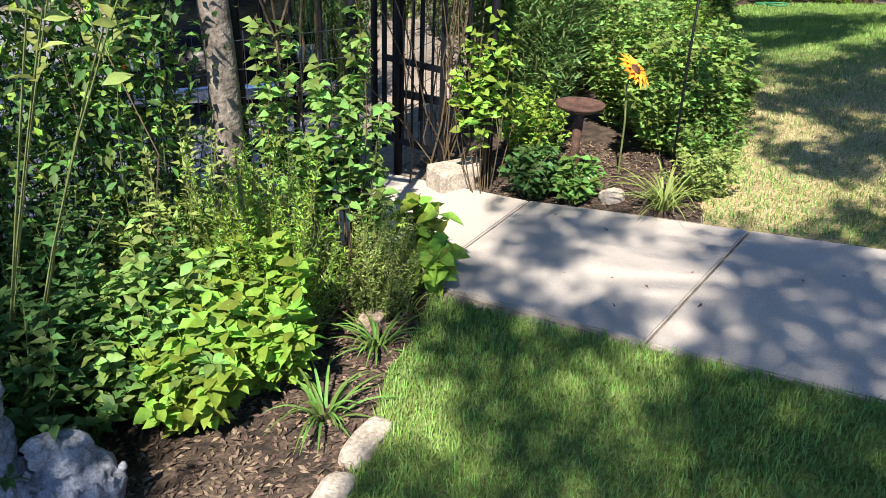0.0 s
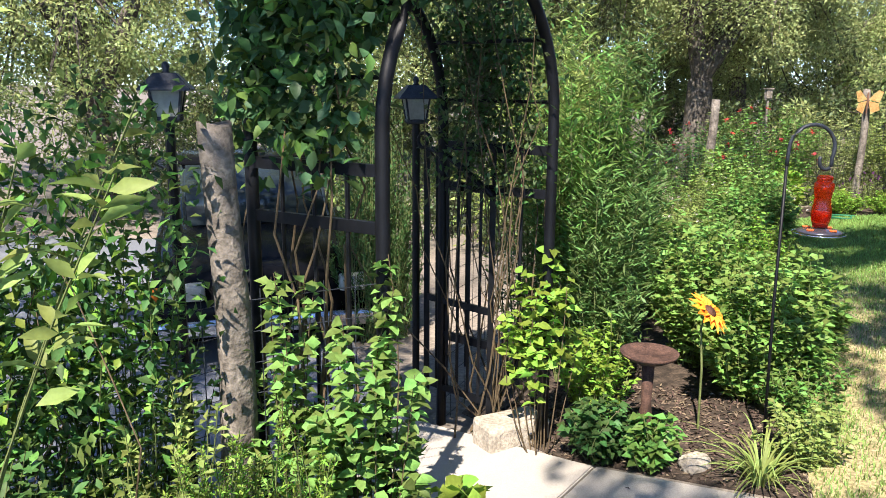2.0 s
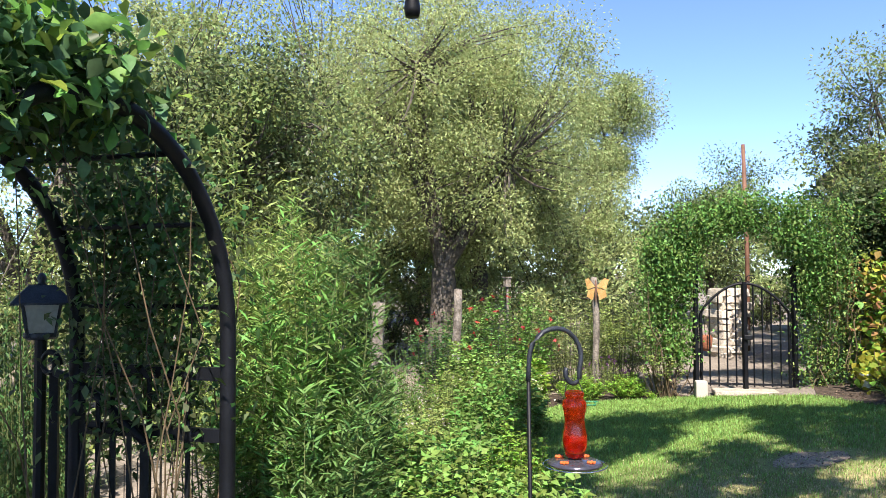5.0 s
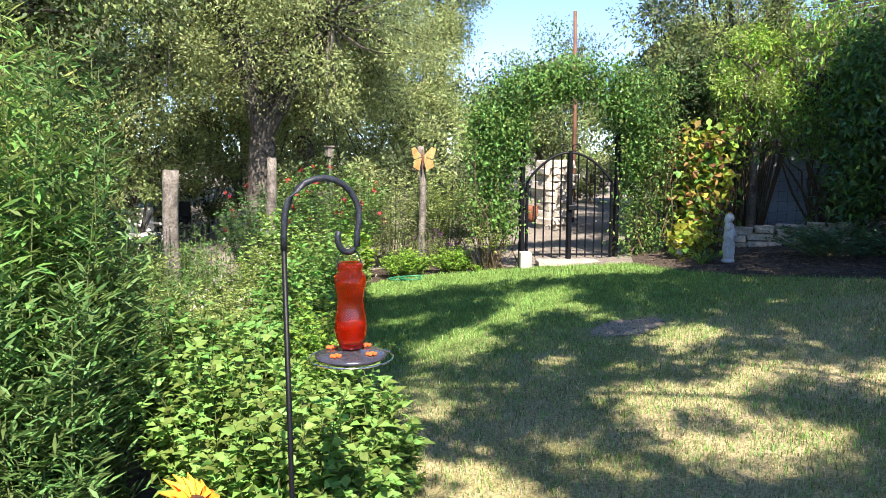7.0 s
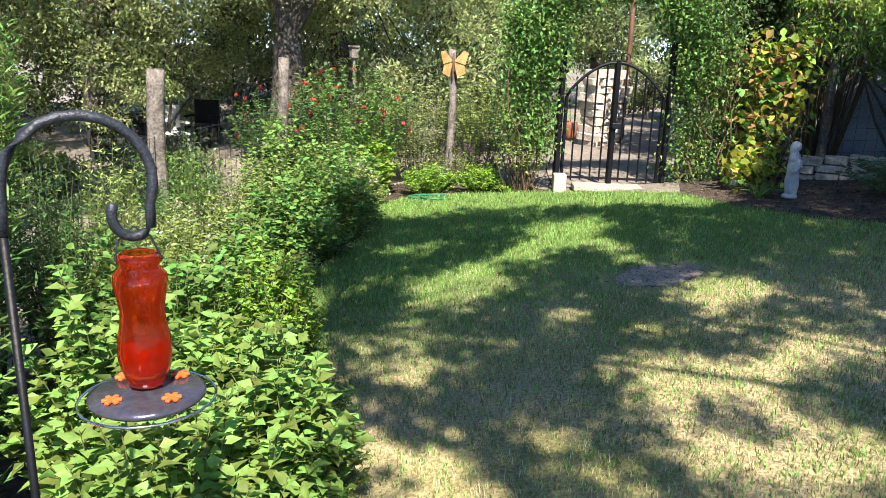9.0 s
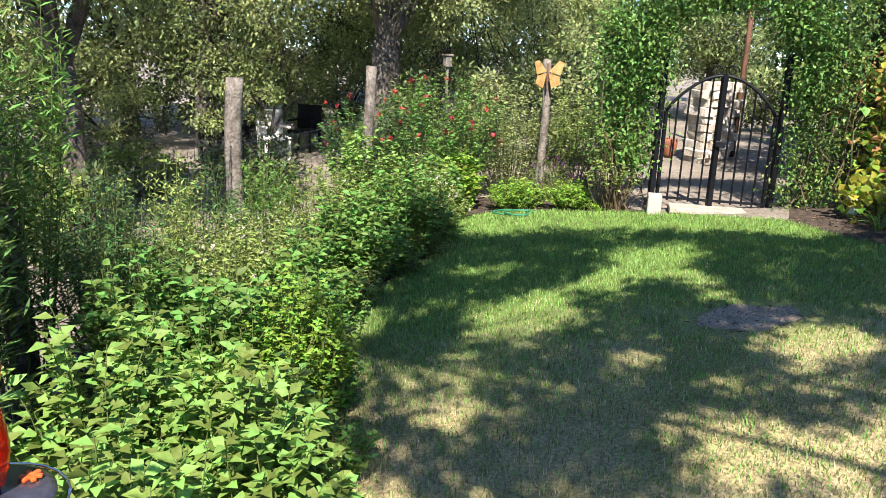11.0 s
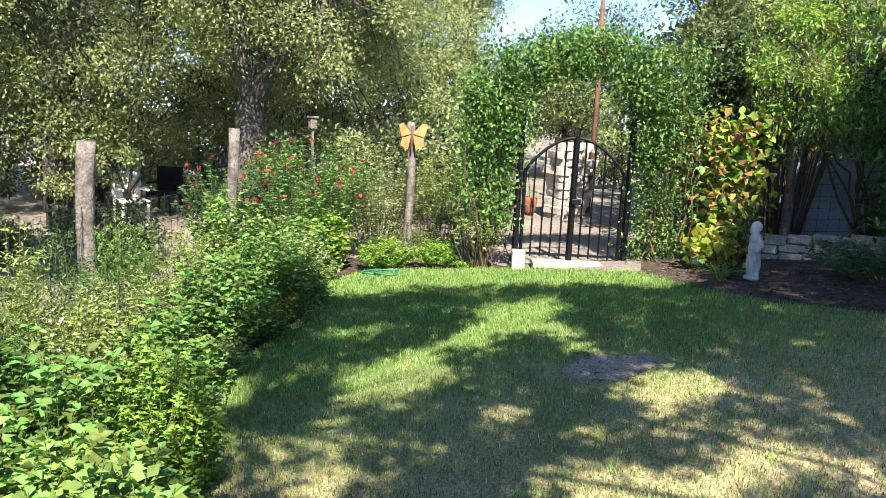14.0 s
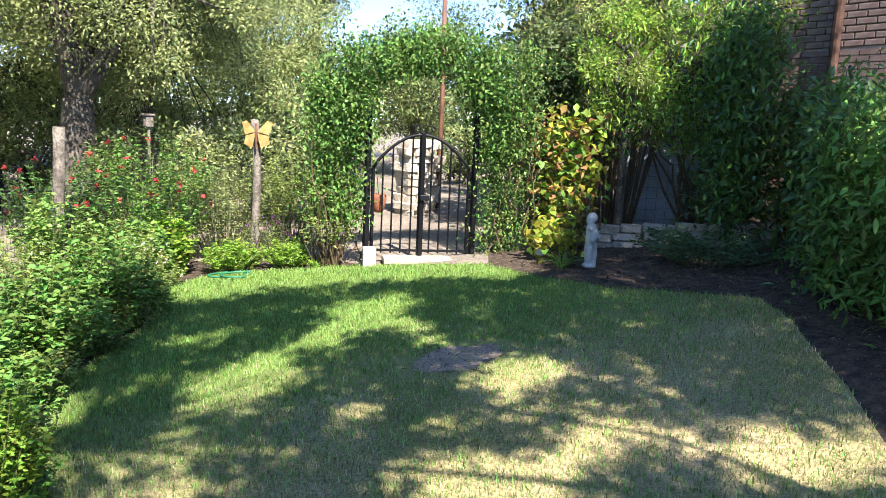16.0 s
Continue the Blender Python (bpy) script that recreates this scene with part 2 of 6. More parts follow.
def leaf_mesh(name, p, d, length, width, mat, fold=0.18, droop=0.15, fine=False):
    """Leaves at p pointing along d; each folded along its midrib and drooping."""
    n = len(p)
    d = unit(d)
    up = unit(np.array([0, 0, 1.0]) + rng.normal(0, 0.45, (n, 3)))
    s = unit(np.cross(d, up))
    nrm = np.cross(s, d)
    L = (length * rng.uniform(0.65, 1.25, n))[:, None]
    W = (width * rng.uniform(0.75, 1.2, n))[:, None]
    tip = p + d * L - nrm * L * droop
    le = p + d * L * 0.42 + s * W / 2 + nrm * W * fold
    ri = p + d * L * 0.42 - s * W / 2 + nrm * W * fold
    if fine:
        v = np.stack([p, ri, tip, le], 1).reshape(-1, 3)
        f = (np.array([[0, 1, 2, 3]])[None] + 4 * np.arange(n)[:, None, None]).reshape(-1, 4)
        return raw_mesh(name, v, f, mat)
    if length < 0.06:
        mid = p + d * L * 0.5 - nrm * L * droop * 0.2
        v = np.stack([p, le, tip, ri, mid], 1).reshape(-1, 3)
        t = np.array([[0, 4, 1], [1, 4, 2], [2, 4, 3], [3, 4, 0]])
        return raw_mesh(name, v, (t[None] + 5 * np.arange(n)[:, None, None]).reshape(-1, 3), mat)
    le2 = p + d * L * 0.72 + s * W * 0.36 + nrm * (W * fold * 0.7 - L * droop * 0.4)
    ri2 = p + d * L * 0.72 - s * W * 0.36 + nrm * (W * fold * 0.7 - L * droop * 0.4)
    mid = p + d * L * 0.55 - nrm * L * droop * 0.2
    v = np.stack([p, le, le2, tip, ri2, ri, mid], 1).reshape(-1, 3)
    t = np.array([[0, 6, 1], [1, 6, 2], [2, 6, 3], [3, 6, 4], [4, 6, 5], [5, 6, 0]])
    f = (t[None] + 7 * np.arange(n)[:, None, None]).reshape(-1, 3)
    return raw_mesh(name, v, f, mat)


def stem_points(base, tip, bow, steps):
    t = np.linspace(0, 1, steps)[:, None]
    mid = (base + tip) / 2 + bow
    return base * (1 - t) ** 2 + 2 * mid * t * (1 - t) + tip * t ** 2


def plant(name, x, y, spread, height, stems, per_stem, leaf, mat, label, category="shrub", squash=1.0, turn=0.0, start=0.2, rise=0.35,
          stem_r=0.004, stem_mat=None, lean=(0, 0), narrow=False, flowers=0, flower_mat=None, flower_size=0.02, clump=0.0, group="", z=None, tight=0.35, low=0.55):
    """Stems from one root, with leaves along them: shrubs, herbs and perennials."""
    z0 = gz(x, y) if z is None else z
    root = thing(name, label, category, group, at=(x, y, z0 - 0.01))
    st = Shape()
    P, D, TIPS = [], [], []
    ct, sn = math.cos(turn), math.sin(turn)
    for i in range(stems):
        a, r = rng.uniform(0, 2 * math.pi), math.sqrt(rng.uniform(0.0, 1))
        u, w = math.cos(a) * r * spread, math.sin(a) * r * spread * squash
        ex, ey = u * ct - w * sn, u * sn + w * ct
        h = height * (1 - (1 - low) * r * r) * rng.uniform(0.60, 1.12)
        base = np.array([x + ex * tight, y + ey * tight, z0 - 0.02])
        tip = np.array([x + ex + lean[0], y + ey + lean[1], z0 + h])
        pts = stem_points(base, tip, np.array([rng.normal(0, 0.06), rng.normal(0, 0.06), 0.12 * h]), 6)
        st.tube(pts, list(np.linspace(stem_r, stem_r * 0.35, 6)), 4, cap=False)
        n = max(3, int(per_stem * rng.uniform(0.7, 1.2)))
        t = start + (1 - start) * np.sort(rng.uniform(0, 1, n) ** 0.8)
        q = stem_points(base, tip, (pts[3] - (base + tip) / 2) * 1.0, 40)[(t * 39).astype(int)]
        ang = np.arange(n) * 2.4 + rng.uniform(0, 6)
        axis = unit((tip - base)[None])[0]
        out = np.stack([np.cos(ang), np.sin(ang), np.zeros(n)], 1)
        d = unit(out * rng.uniform(0.6, 1.1, (n, 1)) + axis * rise + rng.normal(0, 0.15, (n, 3)))
        if clump:
            q = q + rng.normal(0, clump, (n, 3))
        P.append(q)
        D.append(d)
        TIPS.append(tip)
    P, D = np.concatenate(P), np.concatenate(D)
    tagged(part("stalk", st, stem_mat or STEM, root), kind="stuff")
    part("foliage", leaf_mesh("foliage", P, D, leaf[0], leaf[1], mat, fine=leaf[0] < 0.04 or narrow, droop=0.1 if narrow else 0.2), mat, root)
    if flowers:
        T = np.array(TIPS)[rng.integers(0, len(TIPS), flowers)]
        k = 7
        C = np.repeat(T + rng.normal(0, 0.03, T.shape), k, 0)
        part("blossom", leaf_mesh("blossom", C, rng.normal(0, 1, C.shape) + np.array([0, 0, 0.4]), flower_size, flower_size * 0.7, flower_mat, fine=True), flower_mat, root)
    return root


def strap_plant(name, x, y, blades, length, width, mat, label, spread=0.05, lift=0.75):
    """A tuft of arching strap leaves."""
    z0 = gz(x, y)
    root = thing(name, label, "plant", at=(x, y, z0))
    s = Shape()
    for i in range(blades):
        a = rng.uniform(0, 2 * math.pi)
        L, o = length * rng.uniform(0.6, 1.15), np.array([math.cos(a), math.sin(a), 0])
        side = np.array([-o[1], o[0], 0])
        b = np.array([x, y, z0 - 0.01]) + o * rng.uniform(0, spread)
        rise, reach = lift * rng.uniform(0.6, 1.15), rng.uniform(0.35, 0.9)
        n, vs = 7, []
        for j in range(n):
            t = j / (n - 1)
            c = b + o * (L * reach * t ** 1.3) + np.array([0, 0, L * (rise * t * 1.5 - 0.95 * rise * t * t * 1.1)])
            w = width * (1 - t ** 2.2) * 0.5 + 0.0006
            vs += [c - side * w + np.array([0, 0, w * 0.5]), c, c + side * w + np.array([0, 0, w * 0.5])]
        s.add(vs, [(3 * j + k, 3 * j + k + 1, 3 * j + k + 4, 3 * j + k + 3) for j in range(n - 1) for k in (0, 1)])
    part("leaf_tuft", s, mat, root, smooth=True)
    return root


def tree(name, x, y, trunk_h, trunk_r, crown, clumps, leaves, leaf, mat, label, bark=None, clump_r=0.55, lean=(0, 0), category="tree", gap=0.35, z=None, mats=None):
    """crown: centre height over the ground and radii (rx, ry, rz). Limbs reach the clumps; leaves gather in them, with gaps between."""
    z0 = gz(x, y) if z is None else z
    root = thing(name, label, category, at=(x, y, z0 - 0.05))
    ch, rx, ry, rz = crown
    cen = np.array([x + lean[0], y + lean[1], z0 + ch])
    base = np.array([x, y, z0 - 0.05])
    fork = np.array([x + lean[0] * 0.45, y + lean[1] * 0.45, z0 + trunk_h])
    tr = Shape()
    pts = stem_points(base, fork, rng.normal(0, trunk_r * 0.8, 3) * np.array([1, 1, 0]), 7)
    tr.tube(pts, [trunk_r * k for k in (1.35, 1.08, 1.0, 0.95, 0.92, 0.88, 0.8)], 12)
    C = []
    while len(C) < clumps:
        u = rng.normal(0, 1, 3)
        u = u / np.linalg.norm(u) * rng.uniform(0.4, 1.0)
        if noise.noise(Vector(u) * 1.7 + Vector((x, y, 3))) < -gap:
            continue
        C.append(cen + u * np.array([rx, ry, rz]))
    C = np.array(C)
    limbs = Shape()
    mains = []
    for k in range(6):
        a = k * 1.05 + rng.uniform(-0.3, 0.3)
        m = cen + np.array([math.cos(a) * rx * 0.45, math.sin(a) * ry * 0.45, rng.uniform(-0.35, 0.3) * rz])
        q = stem_points(fork, m, np.array([rng.normal(0, 0.2), rng.normal(0, 0.2), 0.25]), 6)
        limbs.tube(q, list(np.linspace(trunk_r * 0.6, trunk_r * 0.26, 6)), 7, cap=False)
        mains.append(m)
    mains = np.array(mains)
    for c in C:
        m = mains[np.argmin(np.linalg.norm(mains - c, axis=1))]
        q = stem_points(m, c, rng.normal(0, 0.15, 3), 5)
        limbs.tube(q, list(np.linspace(trunk_r * 0.13, 0.005, 5)), 4, cap=False)
    part("trunk", tr, bark or BARK, root, smooth=True)
    part("branchwork", limbs, bark or BARK, root)
    n = leaves // clumps
    cl = clump_r * rng.uniform(0.6, 1.3, clumps)
    u = rng.normal(0, 1, (clumps, n, 3))
    u = u / np.linalg.norm(u, axis=2, keepdims=True) * (rng.uniform(0, 1, (clumps, n, 1)) ** 0.45)
    P = (C[:, None] + u * cl[:, None, None] * np.array([1, 1, 0.75])).reshape(-1, 3)
    D = (u + rng.normal(0, 0.5, u.shape)).reshape(-1, 3)
    mats = mats or [mat]
    which = np.repeat(rng.integers(0, len(mats), clumps), n)
    for i, m in enumerate(mats):
        sel = which == i
        if sel.any():
            part("crown", leaf_mesh("crown", P[sel], D[sel], leaf[0], leaf[1], m, fine=True), m, root)
    return root

# ---- ground ----


def axis_steps(lo, hi, far):
    inner = list(np.arange(lo, hi + 0.01, 1.0))
    outer = [hi + (far - hi) * (k / 12) ** 2.2 for k in range(1, 13)]
    return [2 * (lo + hi) / 2 - v for v in outer][::-1] + inner + outer


xs, ys = axis_steps(-3, 9, 2500), axis_steps(-4, 12.5, 2500)
gs = Shape()
gs.add([(a, b, gz(a, b)) for b in ys for a in xs],
       [(j * len(xs) + i, j * len(xs) + i + 1, (j + 1) * len(xs) + i + 1, (j + 1) * len(xs) + i) for j in range(len(ys) - 1) for i in range(len(xs) - 1)])
solid("ground", gs, DIRT, "bare tan caliche ground under the trees", "ground", "structure")


def patch(name, poly, lift, mat, label, category, thick=0.05):
    s = Shape()
    n = len(poly)
    s.add([(a, b, gz(a, b, lift)) for a, b in poly] + [(a, b, gz(a, b, lift - thick)) for a, b in poly],
          [tuple(range(n))] + [(i, n + i, n + (i + 1) % n, (i + 1) % n) for i in range(n)])
    me = s.mesh(name, mat)
    bm = bmesh.new()
    bm.from_mesh(me)
    bmesh.ops.recalc_face_normals(bm, faces=bm.faces[:])
    top = max(bm.faces, key=lambda f: len(f.verts))
    if top.normal.z < 0:
        bmesh.ops.reverse_faces(bm, faces=bm.faces[:])
    bm.to_mesh(me)
    bm.free()
    return tagged(new(name, me), label, category, "", "structure")


NEAR_LAWN = [(-0.05, 2.82), (1.42, 1.94), (4.6, -0.08), (4.6, -4), (-1.0, -4), (-0.62, 0.5), (-0.32, 1.5), (-0.23, 1.84), (-0.18, 2.28), (-0.1, 2.51)]
FAR_LAWN = [(1.3, 3.47), (1.99, 3.06), (5.2, 1.1), (5.3, 2.6), (5.32, 4.49), (5.83, 4.95), (6.28, 5.42), (6.71, 5.84), (7.07, 6.35), (6.82, 6.9), (6.55, 7.4), (6.43, 8.21), (6.45, 9.05),
            (5.63, 10.0), (4.89, 10.55), (4.21, 10.95), (3.72, 10.75), (3.42, 9.7), (2.85, 8.75), (2.31, 8.1), (2.1, 6.84), (2.02, 6.16), (1.95, 5.5), (1.6, 4.6)]


def inside(px, py, poly):
    hit = np.zeros(len(px), bool)
    n = len(poly)
    for i in range(n):
        (ax, ay), (bx, by) = poly[i], poly[(i + 1) % n]
        cross = (ay > py) != (by > py)
        hit ^= cross & (px < (bx - ax) * (py - ay) / (by - ay + 1e-12) + ax)
    return hit


LAWN = material("lawn_thatch", (0.17, 0.23, 0.075), 0.95, 0, 1.3, 60, 0.45, 0.8, (0.09, 0.15, 0.03))


def worn_lawn(name):
    """Straw-coloured thatch near the path that turns green towards the far end."""
    m = material(name, (0.22, 0.21, 0.08), 0.95, 0, 1.1, 60, 0.45, 0.8, (0.38, 0.31, 0.18))
    nt = m.node_tree
    tc, sep, far, mix = (nt.nodes.new("ShaderNode" + k) for k in ("TexCoord", "SeparateXYZ", "MapRange", "Mix"))
    wob = nt.nodes.new("ShaderNodeTexNoise")
    wob.inputs["Scale"].default_value = 1.4
    add = nt.nodes.new("ShaderNodeMath")
    add.operation = "MULTIPLY_ADD"
    add.inputs[1].default_value = 2.6
    nt.links.new(tc.outputs["Object"], sep.inputs[0])
    nt.links.new(tc.outputs["Object"], wob.inputs["Vector"])
    nt.links.new(wob.outputs["Fac"], add.inputs[0])
    nt.links.new(sep.outputs["Y"], add.inputs[2])
    nt.links.new(add.outputs[0], far.inputs["Value"])
    far.inputs["From Min"].default_value, far.inputs["From Max"].default_value = 7.2, 9.0
    mix.data_type = "RGBA"
    bs = nt.nodes["Principled BSDF"]
    old = bs.inputs["Base Color"].links[0].from_socket
    nt.links.new(old, mix.inputs["A"])
    mix.inputs["B"].default_value = (0.10, 0.17, 0.035, 1)
    nt.links.new(far.outputs["Result"], mix.inputs["Factor"])
    nt.links.new(mix.outputs["Result"], bs.inputs["Base Color"])
    return m


LAWN_DRY = worn_lawn("worn_lawn_thatch")
patch("lawn", NEAR_LAWN, 0.012, LAWN, "green mown lawn along the concrete path", "lawn")
patch("lawn", FAR_LAWN, 0.012, LAWN_DRY, "mown lawn, green at its far end and dry towards the path", "lawn")
patch("flower_bed", [(-0.06, 2.84), (-0.1, 2.51), (-0.18, 2.28), (-0.23, 1.84), (-0.32, 1.5), (-0.62, 0.5), (-1.0, -4), (-3, -4), (-3.0, 1.2), (-1.0, 3.2), (-0.35, 3.25)], 0.006, MULCH,
      "dark mulched flower bed beside the fence", "bed")
patch("flower_bed", [(0.3, 4.05), (1.3, 3.5), (1.6, 4.6), (1.95, 5.5), (2.02, 6.16), (2.1, 6.84), (2.31, 8.1), (2.85, 8.75), (3.42, 9.7), (3.72, 10.75), (4.21, 10.95), (5.6, 10.1), (5.3, 11.4), (4.0, 12.2), (1.5, 9.6), (-0.2, 4.7)], 0.006, MULCH,
      "mulched flower bed along the wire fence", "bed")
patch("flower_bed", [(6.5, 9.05), (6.43, 8.21), (6.55, 7.4), (6.82, 6.9), (7.07, 6.35), (6.71, 5.84), (6.28, 5.42), (5.83, 4.95), (5.32, 4.49), (5.3, 2.6), (8.9, 2.6), (8.9, 7.8), (7.7, 9.1), (6.9, 9.6)], 0.006, MULCH,
      "dark mulched bed under the shade of the house", "bed")
patch("driveway", [(-0.25, 4.05), (-0.75, 4.85), (-1.5, 7.5), (-2.9, 12), (-2.95, 12.4), (-2.95, 1.3), (-1.02, 3.2)], 0.008, CONCRETE_SHADED, "pale concrete driveway beyond the fence, coloured dark bluish for shade", "driveway")
patch("driveway", [(-2.95, -4), (-2.95, 12.4), (-14, 12.4), (-14, -4)], 0.008, CONCRETE_SHADED, "pale concrete driveway beyond the fence, coloured dark bluish for shade", "driveway")

pave = thing("pavement", "pale concrete garden path of square slabs with dark joints", "path", kind="structure", at=(0.5, 3.2, gz(0.5, 3.2)))
joints = [((-1.0, 4.05), (-0.62, 4.72)), ((-0.10, 2.98), (0.47, 3.90)), ((0.77, 2.37), (1.48, 3.33)), ((1.72, 1.76), (2.42, 2.78)), ((2.67, 1.15), (3.37, 2.19)), ((3.62, 0.54), (4.32, 1.60)), ((4.57, -0.07), (5.27, 1.01))]
for (a, b), (c, d) in zip(joints, joints[1:]):
    def inset(p, q):
        p, q = Vector(p), Vector(q)
        return p + (q - p).normalized() * 0.006
    quad = [inset(a, c), inset(c, a), inset(d, b), inset(b, d)]
    bm = bmesh.new()
    lo = [bm.verts.new((p.x, p.y, gz(p.x, p.y, -0.04))) for p in quad]
    hi = [bm.verts.new((p.x, p.y, gz(p.x, p.y, 0.022))) for p in quad]
    bm.faces.new(hi)
    for i in range(4):
        bm.faces.new((lo[i], lo[(i + 1) % 4], hi[(i + 1) % 4], hi[i]))
    bmesh.ops.recalc_face_normals(bm, faces=bm.faces[:])
    bmesh.ops.bevel(bm, geom=[e for e in bm.edges if e.verts[0] in hi and e.verts[1] in hi], offset=0.007, segments=2, affect="EDGES")
    me = bpy.data.meshes.new("slab")
    bm.to_mesh(me)
    bm.free()
    me.materials.append(CONCRETE)
    part("slab", me, CONCRETE, pave)


def blade_field(name, poly, count, height, width, mat, label, dens=None):
    (x0, y0), (x1, y1) = np.min(poly, 0), np.max(poly, 0)
    px, py = rng.uniform(x0, x1, count), rng.uniform(y0, y1, count)
    ok = inside(px, py, poly)
    if dens is not None:
        ok &= rng.uniform(0, 1, count) < dens(px, py)
    px, py = px[ok], py[ok]
    n = len(px)
    a = rng.uniform(0, 2 * np.pi, n)
    h = height * rng.uniform(0.5, 1.3, n)
    w = width * rng.uniform(0.7, 1.3, n)
    le = rng.uniform(0.2, 0.9, n) * h
    o = np.stack([np.cos(a), np.sin(a), np.zeros(n)], 1)
    s = np.stack([-np.sin(a), np.cos(a), np.zeros(n)], 1)
    b = np.stack([px, py, ground_z(px, py) + 0.008], 1)
    m = b + o * (le * 0.35)[:, None] + np.array([0, 0, 1]) * (h * 0.62)[:, None]
    t = b + o * le[:, None] + np.array([0, 0, 1]) * h[:, None]
    v = np.stack([b - s * w[:, None], b + s * w[:, None], m + s * (w * 0.7)[:, None], m - s * (w * 0.7)[:, None], t], 1).reshape(-1, 3)
    k = np.arange(n)[:, None] * 5
    f = np.concatenate([k + np.array([[0, 1, 2]]), k + np.array([[0, 2, 3]]), k + np.array([[3, 2, 4]])])
    return tagged(new(name, raw_mesh(name, v, f, mat)), label, "grass", "", "stuff")


GRASS = leaf_material("grass_blade", (0.225, 0.365, 0.095), 0.5, 0.6, 0.35)
GRASS_DRY = leaf_material("dry_grass_blade", (0.44, 0.39, 0.23), 0.45, 0.7, 0.25)


def tuft(px, py):
    """Tufts a hand wide, thick and thin by turns."""
    return 0.5 + 0.5 * np.sin(px * 31.0 + 2.2 * np.sin(py * 17.0)) * np.sin(py * 27.0 + 1.8 * np.sin(px * 13.0))


def bare_spot(px, py):
    return np.hypot((px - 4.6) / 0.45, (py - 6.8) / 0.3) + 0.3 * np.sin(px * 23.0 + py * 9.0) * np.sin(py * 19.0) < 1


def green_share(px, py):
    f = np.clip((py - 5.8) / 2.4, 0, 1) + 0.22 * np.sin(px * 1.7 + 1.0) * np.cos(py * 1.3) + 0.2 * np.sin(px * 5.3 + py * 2.1) * np.sin(py * 6.1 - px)
    f = f + 0.45 * np.clip((2.3 - px) / 0.5, 0, 1) * np.clip((5.2 - py) / 0.6, 0, 1)
    return np.where(bare_spot(px, py), 0.03, np.clip(0.30 + 0.70 * f, 0.14, 1.0) * (0.45 + 0.75 * tuft(px, py)))


def dry_share(px, py):
    f = np.clip((py - 5.8) / 2.4, 0, 1) + 0.5 * np.clip((2.3 - px) / 0.5, 0, 1) * np.clip((5.2 - py) / 0.6, 0, 1)
    return np.where(bare_spot(px, py), 0.10, np.clip(1.0 - f, 0.0, 1) * (0.35 + 0.8 * tuft(px + 0.13, py + 0.07)))


bare = [(4.6 + 0.34 * math.cos(k / 14 * 6.2832) * (1 + 0.25 * math.sin(k * 2.7)), 6.8 + 0.22 * math.sin(k / 14 * 6.2832) * (1 + 0.25 * math.cos(k * 1.9))) for k in range(14)]
patch("bare_patch", bare, 0.016, SOIL, "bare brown earth patch in the lawn", "soil", 0.03)
NEAR_LAWN_SEEN = [(-0.05, 2.84), (1.42, 1.94), (2.6, 1.15), (1.6, 0.6), (-0.6, 0.6), (-0.32, 1.5), (-0.23, 1.84), (-0.18, 2.28), (-0.1, 2.51)]
blade_field("grass", NEAR_LAWN_SEEN, 110000, 0.036, 0.0022, GRASS, "short green lawn grass beside the path")
blade_field("grass", FAR_LAWN, 360000, 0.036, 0.0026, GRASS, "green lawn grass, thicker towards the iron gate", green_share)
blade_field("dry_grass", FAR_LAWN, 260000, 0.026, 0.0024, GRASS_DRY, "dry straw-coloured lawn grass", dry_share)

# ---- arbour with its gate ----
A_RIGHT, A_LEFT, B_RIGHT, B_LEFT = Vector((0.24, 4.23, 0)), Vector((-0.42, 3.25, 0)), Vector((-0.31, 4.56, 0)), Vector((-0.99, 3.52, 0))
CROWN_Z = 2.12


def hoop(l, r, n=22):
    """The line of one hoop from the foot of l to the foot of r."""
    spring = 1.42
    pts = [Vector((l.x, l.y, gz(l.x, l.y))), Vector((l.x, l.y, 0.7)), Vector((l.x, l.y, spring))]
    mid, half = (l + r) / 2, (r - l) / 2
    for i in range(1, n):
        w = math.pi * (1 - i / n)
        p = mid + half * math.cos(w)
        pts.append(Vector((p.x, p.y, spring + (CROWN_Z - spring) * math.sin(w))))
    return pts + [Vector((r.x, r.y, spring)), Vector((r.x, r.y, 0.7)), Vector((r.x, r.y, gz(r.x, r.y)))]


arbour = thing("garden_arbour", "black iron garden arbour overgrown with a leafy climber", "arbour", at=(-0.35, 3.9, gz(-0.35, 3.9)))
for l, r in ((A_LEFT, A_RIGHT), (B_LEFT, B_RIGHT)):
    part("hoop", Shape().tube(hoop(l, r), 0.027, 10), IRON, arbour, smooth=True)
for a, b in ((A_RIGHT, B_RIGHT), (A_LEFT, B_LEFT)):
    for z in (0.25, 1.08, 1.29):
        part("rail", Shape().bar((a.x, a.y, z), (b.x, b.y, z), 0.024, 0.045), IRON, arbour)
    for k in (0.25, 0.5, 0.75):
        p = a.lerp(b, k)
        part("upright", Shape().tube([(p.x, p.y, 0.1), (p.x, p.y, 1.29)], 0.009, 6), IRON, arbour)
pa, pb = hoop(A_LEFT, A_RIGHT), hoop(B_LEFT, B_RIGHT)
for k in (4, 7, 10, 14, 17, 20, 23):
    part("crossbar", Shape().tube([pa[k], pb[k]], 0.009, 6), IRON, arbour)

leaf_gate = thing("garden_gate", "open black iron gate leaf with a scrolled sloping top", "gate", at=(-0.33, 4.52, gz(-0.33, 4.52)))
g0, g1 = Vector((-0.40, 4.62, 0)), Vector((-0.04, 4.34, 0))


def gate_top(k):
    return 1.27 - 0.22 * k ** 1.5


